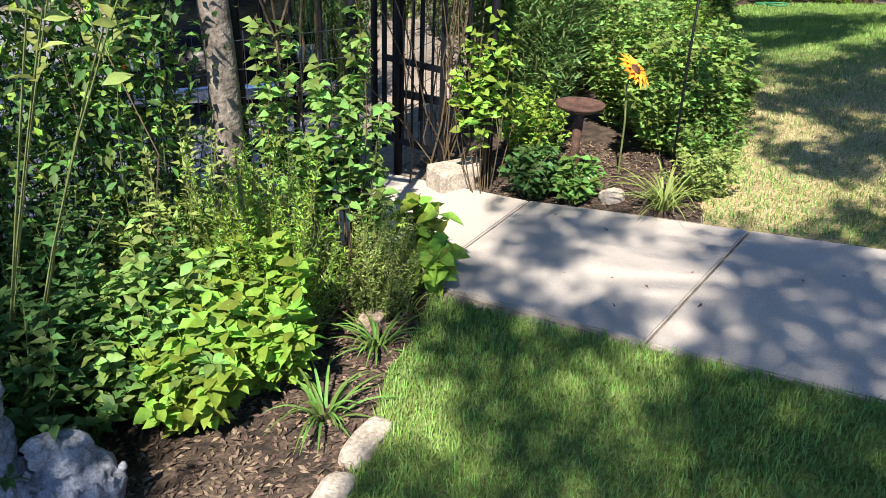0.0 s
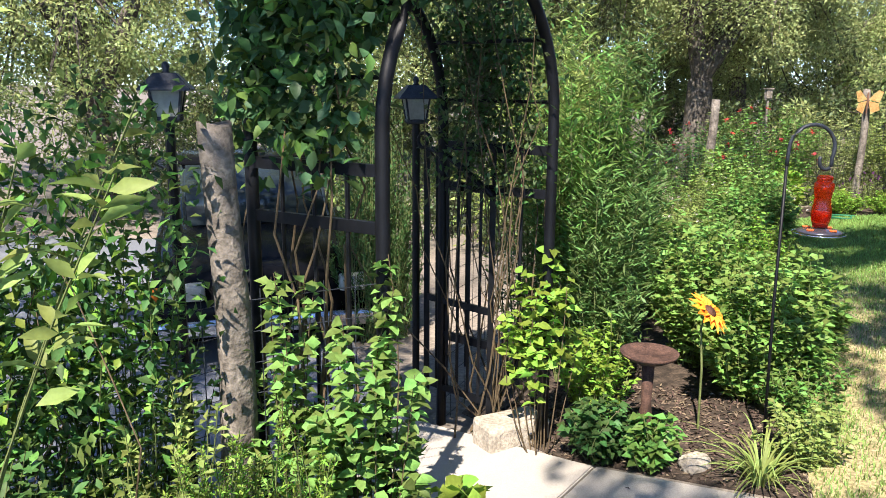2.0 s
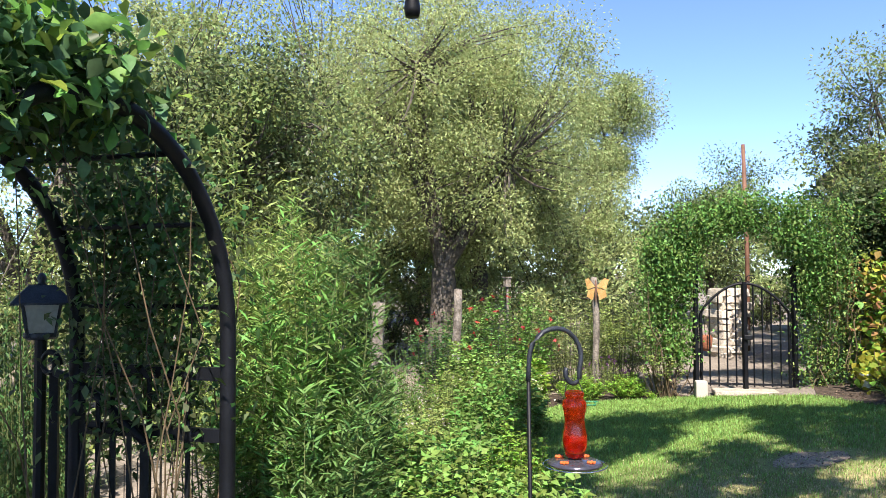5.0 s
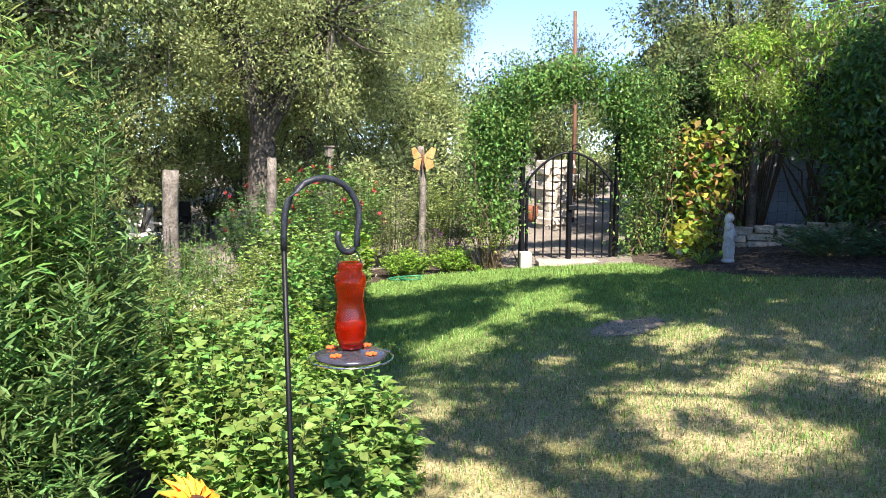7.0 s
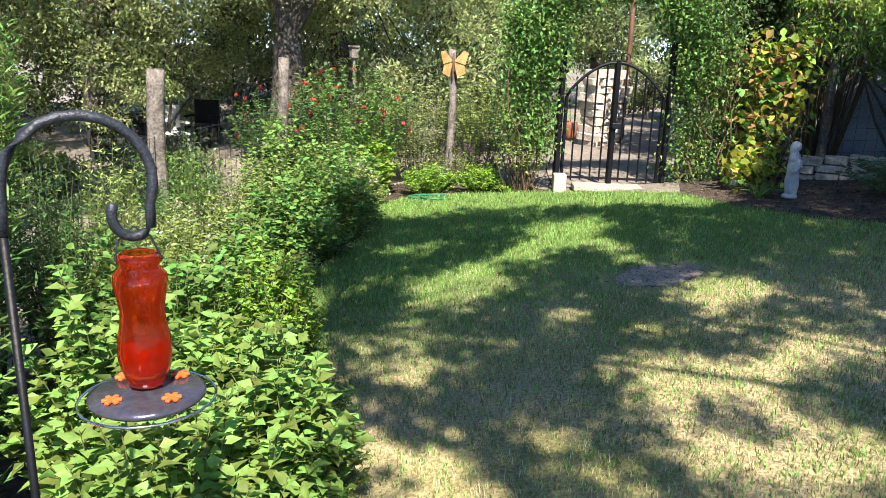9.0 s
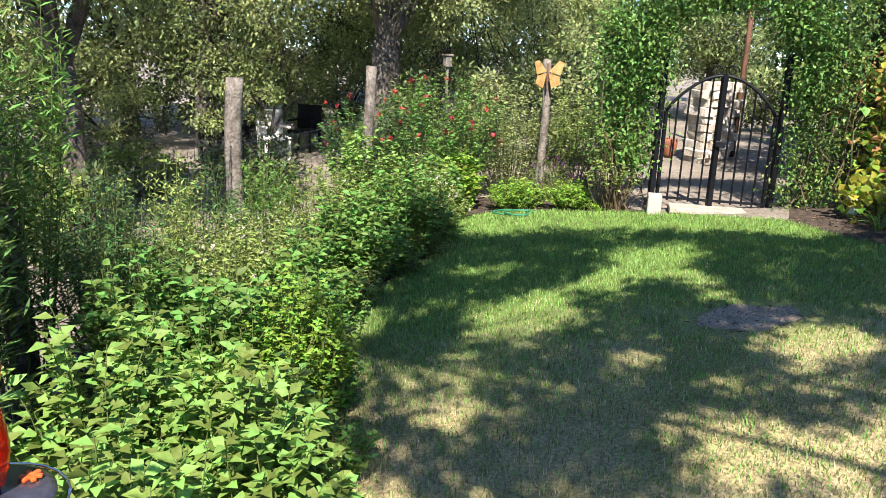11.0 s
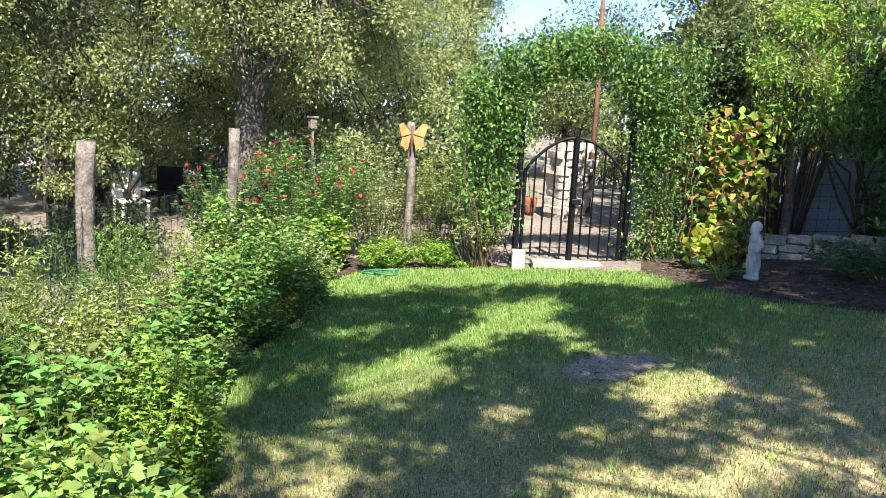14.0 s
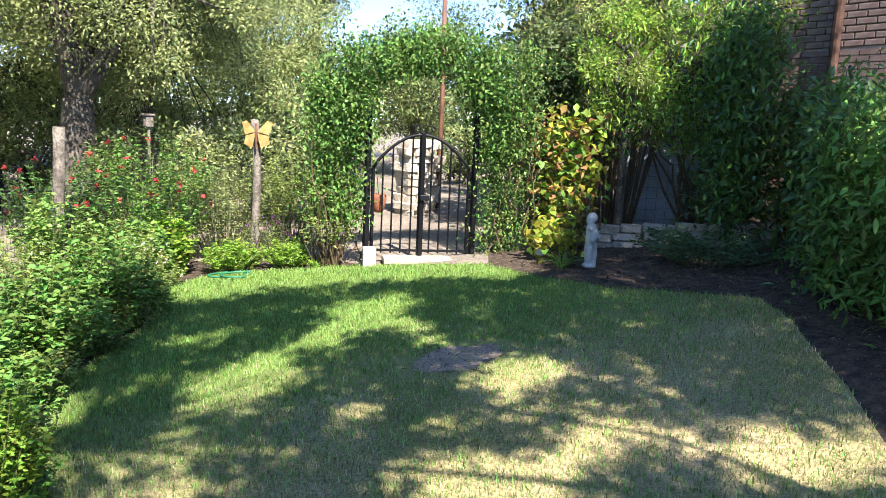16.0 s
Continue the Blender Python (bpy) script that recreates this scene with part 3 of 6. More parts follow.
part("stile", Shape().bar((g0.x, g0.y, -0.12), (g0.x, g0.y, 1.27), 0.03), IRON, leaf_gate)
part("stile", Shape().bar((g1.x, g1.y, -0.12), (g1.x, g1.y, 1.05), 0.03), IRON, leaf_gate)
part("top_rail", Shape().tube([(g0.lerp(g1, k / 8).x, g0.lerp(g1, k / 8).y, gate_top(k / 8)) for k in range(9)], 0.016, 8), IRON, leaf_gate, smooth=True)
for z in (-0.05, 0.45):
    part("rail", Shape().bar((g0.x, g0.y, z), (g1.x, g1.y, z), 0.02, 0.035), IRON, leaf_gate)
for k in range(1, 6):
    p = g0.lerp(g1, k / 6)
    part("picket", Shape().bar((p.x, p.y, -0.05), (p.x, p.y, gate_top(k / 6)), 0.016), IRON, leaf_gate)
sc = []
for i in range(20):
    w = i / 19 * 2.6 * math.pi
    r = 0.055 * (1 - i / 26)
    sc.append((g0.x - 0.02 + r * math.cos(w) * 0.8, g0.y + 0.015 - r * math.cos(w) * 0.6, 1.30 + r * math.sin(w)))
part("scroll", Shape().tube(sc, 0.010, 6), IRON, leaf_gate, smooth=True)

# ---- iron gate at the far end of the lawn ----
far_gate = thing("iron_gate", "black iron picket gate with an arched top, shut", "gate", at=(6.2, 9.9, gz(6.2, 9.9)))
GL, GR = Vector((5.70, 10.12, 0)), Vector((6.66, 9.70, 0))
GB = gz(6.2, 9.9) + 0.06


def far_top(k):
    return 1.15 + 0.37 * math.sin(math.pi * k) ** 0.8


rim = [(GL.lerp(GR, k / 20).x, GL.lerp(GR, k / 20).y, far_top(k / 20)) for k in range(21)]
part("top_rail", Shape().tube(rim, 0.017, 8), IRON, far_gate, smooth=True)
part("bottom_rail", Shape().bar((GL.x, GL.y, GB + 0.03), (GR.x, GR.y, GB + 0.03), 0.025), IRON, far_gate)
for k in (0.0, 1.0):
    p = GL.lerp(GR, k)
    part("stile", Shape().bar((p.x, p.y, GB), (p.x, p.y, far_top(k)), 0.03), IRON, far_gate)
pm = GL.lerp(GR, 0.5)
part("stile", Shape().bar((pm.x, pm.y, GB - 0.05), (pm.x, pm.y, far_top(0.5) + 0.02), 0.05), IRON, far_gate)
for k in range(1, 10):
    if k == 5:
        continue
    p = GL.lerp(GR, k / 10)
    part("picket", Shape().bar((p.x, p.y, GB), (p.x, p.y, far_top(k / 10)), 0.014), IRON, far_gate)
part("latch", Shape().box((pm.x + 0.02, pm.y - 0.04, 0.85), (0.10, 0.05, 0.06), -0.41, 0.006), IRON, far_gate)
for sgn in (-1, 1):
    pts = []
    for i in range(18):
        w = i / 17 * 2.4 * math.pi
        r = 0.06 * (1 - i / 24)
        q = pm + (GR - GL).normalized() * sgn * (0.07 + r * math.cos(w))
        pts.append((q.x, q.y, far_top(0.5) + 0.05 + r * math.sin(w)))
    part("scroll", Shape().tube(pts, 0.007, 5), IRON, far_gate, smooth=True)
for q, nm in ((GL + (GL - GR).normalized() * 0.06, "gate_post"), (GR + (GR - GL).normalized() * 0.06, "gate_post")):
    solid(nm, Shape().bar((q.x, q.y, gz(q.x, q.y) - 0.05), (q.x, q.y, 1.75), 0.05), IRON, "square black iron gate post", "post", group="posts of the iron gate")
solid("stone_block", Shape().box((5.61, 9.99, gz(5.6, 10) + 0.09), (0.14, 0.16, 0.24), -0.41, 0.015), CONCRETE, "pale cast concrete block at the gate post", "block")
solid("threshold", Shape().box((6.2, 9.78, gz(6.2, 9.78) + 0.0), (0.95, 0.30, 0.06), -0.41, 0.012), STONE, "pale concrete threshold under the iron gate", "threshold", "structure")

# ---- fence posts and wire ----
POSTS = [((-0.97, 3.14), 1.46, 0.066), ((-2.95, 1.15), 1.35, 0.07), ((0.55, 6.9), 1.30, 0.06), ((1.50, 9.4), 1.35, 0.072), ((2.80, 11.2), 1.45, 0.06), ((4.89, 11.5), 1.60, 0.045)]


def cedar_post(x, y, top, r):
    z0 = gz(x, y) - 0.1
    s = Shape()
    ring = 14
    prof = []
    n = 14
    for i in range(n):
        t = i / (n - 1)
        prof.append((t, r * (1.12 - 0.2 * t)))
    vs = []
    for i, (t, rr) in enumerate(prof):
        for k in range(ring):
            w = 2 * math.pi * k / ring
            q = rr * (1 + 0.22 * noise.noise(Vector((math.cos(w) * 1.6 + x, math.sin(w) * 1.6, t * 1.3))) + 0.07 * noise.noise(Vector((math.cos(w) * 5, math.sin(w) * 5 + y, t * 4))))
            bow = 0.02 * math.sin(t * 5 + x)
            vs.append((x + bow + q * math.cos(w), y + q * math.sin(w), z0 + t * (top - z0) + (0.008 * math.sin(w * 2) if i == n - 1 else 0)))
    s.add(vs, [(i * ring + k, i * ring + (k + 1) % ring, (i + 1) * ring + (k + 1) % ring, (i + 1) * ring + k) for i in range(n - 1) for k in range(ring)]
          + [tuple((n - 1) * ring + k for k in range(ring))])
    return solid("fence_post", s, BARK_GREY, "weathered grey cedar fence post with rough bark", "post", smooth=True, group="cedar fence posts")


for (x, y), top, r in POSTS:
    cedar_post(x, y, top, r)


def wire_panel(a, b, h):
    """A stretch of welded wire between two posts."""
    a, b = Vector((*a, 0)), Vector((*b, 0))
    L = (b - a).length
    ob = thing("wire_fence", "thin welded wire mesh fence panel between cedar posts", "fence", "wire fence panels", at=(a.x, a.y, gz(a.x, a.y)))
    s, n = Shape(), int(L / 0.1)
    for i in range(n + 1):
        p = a.lerp(b, i / n)
        s.tube([(p.x, p.y, gz(p.x, p.y)), (p.x, p.y, gz(p.x, p.y, h))], 0.0022, 3, cap=False)
    tagged(part("mesh_wire", s, IRON_GREY, ob), kind="stuff")
    s = Shape()
    for k in range(int(h / 0.12) + 1):
        s.tube([(a.x, a.y, gz(a.x, a.y, 0.03 + k * 0.12)), (b.x, b.y, gz(b.x, b.y, 0.03 + k * 0.12))], 0.0022, 3, cap=False)
    tagged(part("line_wire", s, IRON_GREY, ob), kind="stuff")
    return ob


run = [(-2.95, 1.15), (-0.97, 3.14), (-0.42, 3.3)]
for a, b in zip(run, run[1:]):
    wire_panel(a, b, 1.15)
run = [(-0.3, 4.56), (0.55, 6.9), (1.50, 9.4), (2.80, 11.2), (4.89, 11.5), (5.65, 10.2)]
for a, b in zip(run, run[1:]):
    wire_panel(a, b, 1.15)

# ---- shepherd's hook with the feeder ----
HX, HY = 1.237, 3.99


def hook_at(u, z):
    """A point of the hook's plane, u along its arm."""
    return Vector((HX + 0.978 * u, HY + 0.208 * u, z))


hook = thing("shepherds_hook", "slender black iron hook pole stuck in the bed", "hook", at=(1.268, 4.0, gz(HX, HY)))
part("pole", Shape().tube([(1.268, 4.0, gz(HX, HY) - 0.05), (1.243, 3.992, 0.6), hook_at(0.0, 1.275)], 0.0068, 8), IRON, hook, smooth=True)
arc = [hook_at(0.0, 1.265), hook_at(0.001, 1.30), hook_at(0.003, 1.335)]
for i in range(1, 14):
    w = math.pi * (1 - i / 13 * 1.12)
    arc.append(hook_at(0.110 + 0.107 * math.cos(w), 1.335 + 0.105 * math.sin(w)))
for i in range(1, 11):
    w = -0.35 - i / 10 * 3.3
    arc.append(hook_at(0.184 + 0.033 * math.cos(w), 1.283 + 0.038 * math.sin(w)))
# grey iron paints sunlight on the bend; the shaded pole stays black
part("sunlit_crook", Shape().tube(arc, 0.0085, 9), IRON_GREY, hook, smooth=True)

# ---- trees and background green ----
OAKS = [GREEN_OAK, GREEN_OAK_PALE, GREEN_OAK_PALE]


def oak(x, y, ch, rx, rz, n, label="live oak with small grey-green leaves", mats=None, trunk_h=2.0, r=0.2, leaf=(0.105, 0.052), clumps=None, cr=0.62, gap=0.4, lean=(0, 0)):
    return tree("oak_tree", x, y, trunk_h, r, (ch, rx, rx * 0.9, rz), clumps or max(30, n // 130), int(n * 1.8), (leaf[0] * 0.85, leaf[1] * 0.85), GREEN_OAK, label, mats=mats or OAKS, clump_r=cr, gap=gap, lean=lean)


oak(3.3, 14.6, 4.6, 3.1, 2.9, 54000, "large live oak with a rugged dark trunk", r=0.26, lean=(0.4, 0.6), leaf=(0.075, 0.036), clumps=250, mats=[GREEN_OAK_PALE])
oak(4.9, 17.5, 4.0, 2.6, 3.5, 34000, leaf=(0.082, 0.040), clumps=190)
oak(0.6, 18.5, 5.5, 3.8, 4.6, 26000)
oak(-3.8, 16.5, 5.0, 3.4, 4.2, 24000)
oak(-7.5, 14.0, 4.6, 3.2, 4.0, 20000)
oak(-10.5, 9.0, 4.4, 3.2, 3.9, 16000)
oak(-0.3, 11.6, 3.9, 2.1, 1.5, 22000, "live oak with a thin grey trunk, leaves coloured dark for shade", mats=[GREEN_OAK_DARK, GREEN_OAK], trunk_h=1.9, r=0.13, leaf=(0.09, 0.045), cr=0.45)
oak(10.7, 23.2, 6.0, 1.55, 2.1, 15000, "small-crowned live oak standing apart", trunk_h=4.4, r=0.13, gap=0.1)
oak(9.7, 23.8, 3.9, 1.9, 2.2, 9000, "low live oak behind the fence", r=0.12)
oak(8.6, 21.5, 3.0, 2.3, 2.2, 11000, r=0.14)
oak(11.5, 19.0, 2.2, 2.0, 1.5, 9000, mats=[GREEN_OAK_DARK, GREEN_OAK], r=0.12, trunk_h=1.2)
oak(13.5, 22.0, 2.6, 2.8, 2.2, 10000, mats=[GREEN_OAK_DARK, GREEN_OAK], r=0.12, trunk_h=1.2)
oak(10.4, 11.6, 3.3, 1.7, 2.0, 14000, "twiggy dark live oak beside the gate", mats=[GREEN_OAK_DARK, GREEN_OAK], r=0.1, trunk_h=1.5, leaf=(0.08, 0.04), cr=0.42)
oak(16.5, 17.5, 3.0, 3.0, 2.8, 10000, r=0.14)
oak(-2.0, 25.0, 5.5, 5.5, 5.0, 16000, leaf=(0.2, 0.11), cr=0.9)
oak(5.5, 27.0, 5.0, 5.0, 4.5, 16000, leaf=(0.2, 0.11), cr=0.9)
oak(-11.0, 21.0, 6.0, 5.5, 5.5, 16000, leaf=(0.2, 0.11), cr=0.9)
oak(-16.0, 12.0, 6.0, 5.5, 5.5, 14000, leaf=(0.2, 0.11), cr=0.9)
oak(-15.0, 3.0, 6.0, 5.0, 5.5, 10000, leaf=(0.2, 0.11), cr=0.9)


def brush(x, y, w, h, n, mats=None, label="wild green shrub beyond the fence"):
    return tree("wild_shrub", x, y, 0.35, 0.05, (h * 0.52, w, w, h * 0.5), max(18, n // 130), n, (0.09, 0.045), GREEN_OAK, label, category="shrub", mats=mats or [GREEN_OAK, GREEN_OAK_PALE, GREEN_OAK_DARK], clump_r=0.34, gap=0.6)


for x, y, w, h, n in ((1.9, 20.5, 1.8, 1.7, 4500), (-1.6, 20.0, 1.8, 1.5, 4500), (-5.0, 18.5, 2.0, 2.2, 4500), (4.4, 14.2, 1.2, 1.6, 5000), (7.6, 16.5, 1.6, 2.6, 6000), (11.4, 16.6, 1.0, 1.5, 3500),
                      (-8.5, 17.5, 2.2, 2.5, 4500), (-12.0, 12.5, 2.2, 2.6, 4500), (10.5, 12.0, 1.3, 2.6, 6000), (12.0, 15.5, 1.5, 1.7, 4000), (14.0, 13.0, 1.5, 2.2, 4000), (6.2, 13.6, 0.9, 2.0, 4500), (3.2, 19.2, 1.6, 2.4, 5500), (0.6, 22.5, 2.8, 5.4, 11000), (1.7, 17.4, 1.5, 3.3, 6500), (-3.2, 21.5, 2.4, 2.8, 6000), (-6.5, 15.5, 1.8, 1.8, 4500), (5.4, 20.5, 1.8, 2.6, 5500), (7.4, 19.5, 1.6, 2.4, 4500)):
    brush(x, y, w, h, n)
for x, y, w, h, n in ((0.1, 10.3, 0.5, 0.8, 1500), (-0.7, 12.4, 0.8, 1.0, 2500), (1.5, 12.9, 0.7, 0.9, 2200), (-1.8, 10.2, 0.8, 1.2, 2500), (-0.2, 14.5, 0.9, 0.8, 2500)):
    brush(x, y, w, h, n, [GREEN_OAK_DARK, GREEN_SAGE], "low wild shrub on the bare ground beyond the fence")
for k in range(10):
    x, y = -10 + k * 3.0 + rng.uniform(-0.6, 0.6), 27.5 + rng.uniform(-1.2, 1.2)
    tree("wild_shrub", x, y, 0.5, 0.08, (2.0, 2.3, 1.6, 2.2), 40, 4200, (0.19, 0.10), GREEN_OAK, "tall wild shrub at the edge of the woods", category="shrub", mats=[GREEN_OAK, GREEN_OAK_DARK], clump_r=0.75, gap=0.7)

# oaks out of view, crowns laid out to shade lawn, path, arbour and fence
SUN_SPOTS = [(2.68, 6.68, 0.36, 0.34), (3.41, 7.39, 0.31, 0.55), (3.70, 5.57, 0.22, 0.30), (4.72, 6.29, 0.30, 0.38), (4.71, 8.28, 0.30, 0.60), (2.33, 7.49, 0.24, 0.28), (2.84, 7.73, 0.20, 0.25), (4.44, 5.37, 0.30, 0.24),
             (4.00, 5.28, 0.13, 0.18), (4.85, 4.85, 0.22, 0.25), (5.20, 4.50, 0.22, 0.28), (3.68, 6.37, 0.12, 0.12), (4.81, 7.61, 0.15, 0.25), (3.32, 8.52, 0.20, 0.20), (4.11, 7.93, 0.18, 0.35), (2.48, 6.22, 0.29, 0.14),
             (2.92, 5.28, 0.15, 0.24), (3.60, 4.65, 0.48, 0.28), (2.20, 5.40, 0.20, 0.25), (2.41, 4.97, 0.16, 0.20), (1.69, 4.30, 0.19, 0.50), (1.90, 3.70, 0.16, 0.40), (2.29, 4.87, 0.16, 0.30), (2.30, 3.80, 0.12, 0.50)]
PATH_SPOTS = [(0.04, 3.69, 0.24, 0.36), (0.26, 3.23, 0.10, 0.19), (0.53, 2.98, 0.16, 0.26), (0.74, 3.23, 0.11, 0.18), (0.99, 2.85, 0.27, 0.20), (1.09, 3.38, 0.13, 0.16), (0.96, 2.54, 0.07, 0.10), (0.05, 1.85, 0.15, 0.14), (-0.16, 2.01, 0.10, 0.13), (0.2, 3.4, 0.14, 0.16)]
LAWN_SHADE = [(1.9, 3.3), (2.2, 6.5), (2.45, 8.2), (3.4, 9.9), (4.5, 9.6), (5.4, 9.05), (6.3, 8.2), (7.0, 8.7), (8.4, 9.9), (10.2, 10.0), (9.6, 8.5), (7.5, 7.0), (6.8, 5.5), (6.2, 4.7), (5.6, 3.6), (5.2, 1.2), (3.0, 2.5)]
PATH_SHADE = [(-0.5, 0.4), (-0.25, 1.9), (-0.1, 2.8), (-0.3, 3.9), (0.3, 4.0), (1.4, 3.45), (2.9, 2.55), (4.6, 1.4), (3.6, -0.6), (0.5, -0.4)]
ARBOUR_SHADE = [(-5.5, 3.6), (-1.3, 3.7), (-0.3, 4.2), (0.1, 4.6), (0.05, 5.4), (-0.75, 5.5), (-0.9, 9.0), (-5.5, 9.0)]
FENCE_SHADE = [(-3.2, 0.9), (-0.95, 1.0), (-0.8, 1.7), (-1.2, 2.15), (-1.3, 2.9), (-2.0, 3.4), (-3.4, 3.2)]


def shade_oak(x, y, trunk_h, r, height, area, spots, step, label, keep=1.0, n=80):
    """An oak whose crown stands over the shaded ground, seen along the sun's rays, with gaps where the sunny spots lie."""
    z0 = gz(x, y)
    root = thing("shade_tree", label, "tree", at=(x, y, z0 - 0.05))
    (x0, y0), (x1, y1) = np.min(area, 0), np.max(area, 0)
    gx, gy = np.meshgrid(np.arange(x0, x1, step), np.arange(y0, y1, step))
    gx, gy = (g.ravel() + rng.uniform(-0.4, 0.4, g.size) * step for g in (gx, gy))
    ok = inside(gx, gy, area) & (rng.uniform(0, 1, len(gx)) < keep)
    wob = 1 + 0.25 * np.sin(gx * 9.0 + gy * 4.0) * np.cos(gy * 8.0 - gx * 3.0)
    for cx, cy, rx, ry in spots:
        u, v = gx - cx, gy - cy
        a, b = 0.765 * u - 0.644 * v, 0.644 * u + 0.765 * v
        ok &= np.hypot(a / (rx + 0.04), b / (ry + 0.04)) > wob
    gx, gy = gx[ok], gy[ok]
    h = height + rng.uniform(-0.5, 0.5, len(gx)) + 0.4 * np.sin(gx * 1.1) * np.cos(gy * 0.9)
    run = h / math.tan(radians(SUN_EL))
    C = np.stack([gx + SUN_AZ[0] * run, gy + SUN_AZ[1] * run, ground_z(gx, gy) + h], 1)
    cen = C.mean(0)
    fork = np.array([x + (cen[0] - x) * 0.25, y + (cen[1] - y) * 0.25, z0 + trunk_h])
    part("trunk", Shape().tube(stem_points(np.array([x, y, z0 - 0.05]), fork, np.zeros(3), 7), [r * k for k in (1.35, 1.08, 1.0, 0.95, 0.92, 0.88, 0.8)], 12), BARK, root, smooth=True)
    mains = C[rng.choice(len(C), min(9, len(C)), replace=False)]
    limbs = Shape()
    for m in mains:
        limbs.tube(stem_points(fork, m - np.array([0, 0, 0.15]), np.array([rng.normal(0, 0.3), rng.normal(0, 0.3), 0.2]), 8), list(np.linspace(r * 0.26, r * 0.08, 8)), 7, cap=False)
    for c in C:
        m = mains[np.argmin(np.linalg.norm(mains - c, axis=1))]
        limbs.tube(stem_points(m - np.array([0, 0, 0.15]), c, rng.normal(0, 0.12, 3), 4), list(np.linspace(r * 0.05, 0.003, 4)), 4, cap=False)
    part("branchwork", limbs, BARK, root)
    u = rng.normal(0, 1, (len(C), n, 3))
    u = u / np.linalg.norm(u, axis=2, keepdims=True) * rng.uniform(0, 1, (len(C), n, 1)) ** 0.5
    P = (C[:, None] + u * step * 0.9 * np.array([1, 1, 0.7])).reshape(-1, 3)
    part("crown", leaf_mesh("crown", P, (u + rng.normal(0, 0.5, u.shape)).reshape(-1, 3), 0.10, 0.058, GREEN_OAK, fine=True), GREEN_OAK, root)
    return root


shade_oak(6.6, -2.6, 3.6, 0.20, 6.2, LAWN_SHADE, SUN_SPOTS, 0.20, "spreading oak that shades the lawn from behind", 0.93)
shade_oak(1.8, -7.0, 5.0, 0.20, 7.5, PATH_SHADE, PATH_SPOTS, 0.18, "tall thin-crowned oak that shades the path from behind", 0.9, 37)
# these two are only added to darken the drive, arbour and fence
shade_oak(-5.6, -1.6, 3.6, 0.16, 6.4, ARBOUR_SHADE, [], 0.26, "unseen spreading oak added to shade the drive and the arbour", 0.62)
shade_oak(-4.2, -4.2, 3.2, 0.14, 5.4, FENCE_SHADE, [], 0.22, "unseen slender oak added to shade the fence from behind", 0.7)
tree("arching_shrub", 8.2, 8.95, 1.25, 0.05, (2.2, 0.7, 0.4, 0.75), 26, 6500, (0.065, 0.022), GREEN_LIME, "airy pale-green shrub arching over the bed by the gate", category="shrub", clump_r=0.24, gap=0.5, mats=[GREEN_LIME, GREEN_SAGE])

# ---- plants in the bed by the start ----
ROSE_LEAF = leaf_material("rose_leaf", (0.185, 0.330, 0.085), 0.5)
plant("butterfly_bush", -1.45, 1.95, 0.22, 2.0, 5, 18, (0.09, 0.034), GREEN_SAGE, "grey-green bush with long pale leaves by the fence", rise=0.4, stem_r=0.005, lean=(0.62, -0.12), start=0.66, low=0.85)
plant("leafy_bush", -0.98, 2.25, 0.42, 0.62, 90, 30, (0.060, 0.033), ROSE_LEAF, "broad-leaved green bush in the flower bed", rise=0.25)
plant("feathery_bush", -0.62, 2.50, 0.28, 0.86, 110, 85, (0.026, 0.007), GREEN_LIME, "feathery yellow-green perennial in the flower bed", narrow=True, rise=0.6, start=0.1)
plant("feathery_bush", -0.85, 2.66, 0.28, 0.78, 90, 80, (0.026, 0.007), GREEN_LIME, "feathery yellow-green perennial in the flower bed", narrow=True, rise=0.6, start=0.1)
plant("feathery_bush", -0.26, 2.72, 0.20, 0.52, 80, 60, (0.022, 0.008), GREEN_SAGE, "fine-leaved perennial at the path's corner", narrow=True, rise=0.5, start=0.05)
plant("leafy_bush", -1.45, 2.25, 0.55, 0.9, 95, 34, (0.056, 0.030), GREEN_DARK, "dark green bush shading the stone figure", rise=0.25)
plant("leafy_bush", -0.66, 2.28, 0.30, 0.62, 40, 26, (0.072, 0.040), GREEN_LIME, "bright yellow-green leafy perennial in the flower bed", rise=0.3)
plant("leafy_bush", -0.80, 2.12, 0.30, 0.42, 40, 18, (0.072, 0.046), GREEN_LIME, "low bright-leaved plant beside the bare mulch", rise=0.2)
plant("leafy_bush", -0.10, 3.02, 0.20, 0.40, 14, 12, (0.115, 0.085), GREEN_LIME, "large-leaved plant leaning over the path", rise=0.1)
plant("leafy_bush", -1.75, 1.55, 0.5, 0.55, 75, 30, (0.055, 0.032), GREEN_DARK, "dark green bush behind the stone figure", rise=0.25)
plant("leafy_bush", -2.2, 2.1, 0.55, 1.1, 70, 30, (0.06, 0.035), GREEN_DARK, "dark green bush against the wire fence", rise=0.25)
plant("leafy_bush", -1.75, 2.75, 0.5, 1.45, 70, 36, (0.052, 0.026), GREEN_MID, "tall leafy bush against the wire fence", rise=0.3, low=0.7)
plant("leafy_bush", -2.35, 2.95, 0.55, 1.6, 70, 36, (0.055, 0.028), GREEN_DARK, "tall dark bush beyond the wire fence", rise=0.3, low=0.75)
plant("leafy_bush", -1.32, 1.82, 0.40, 0.62, 80, 30, (0.055, 0.030), GREEN_DARK, "dark green bush hanging over the stone figure", rise=0.25)
plant("leafy_bush", -1.28, 2.92, 0.34, 1.42, 46, 34, (0.052, 0.026), GREEN_MID, "leafy bush twined round the cedar post", rise=0.3, low=0.7, start=0.15)
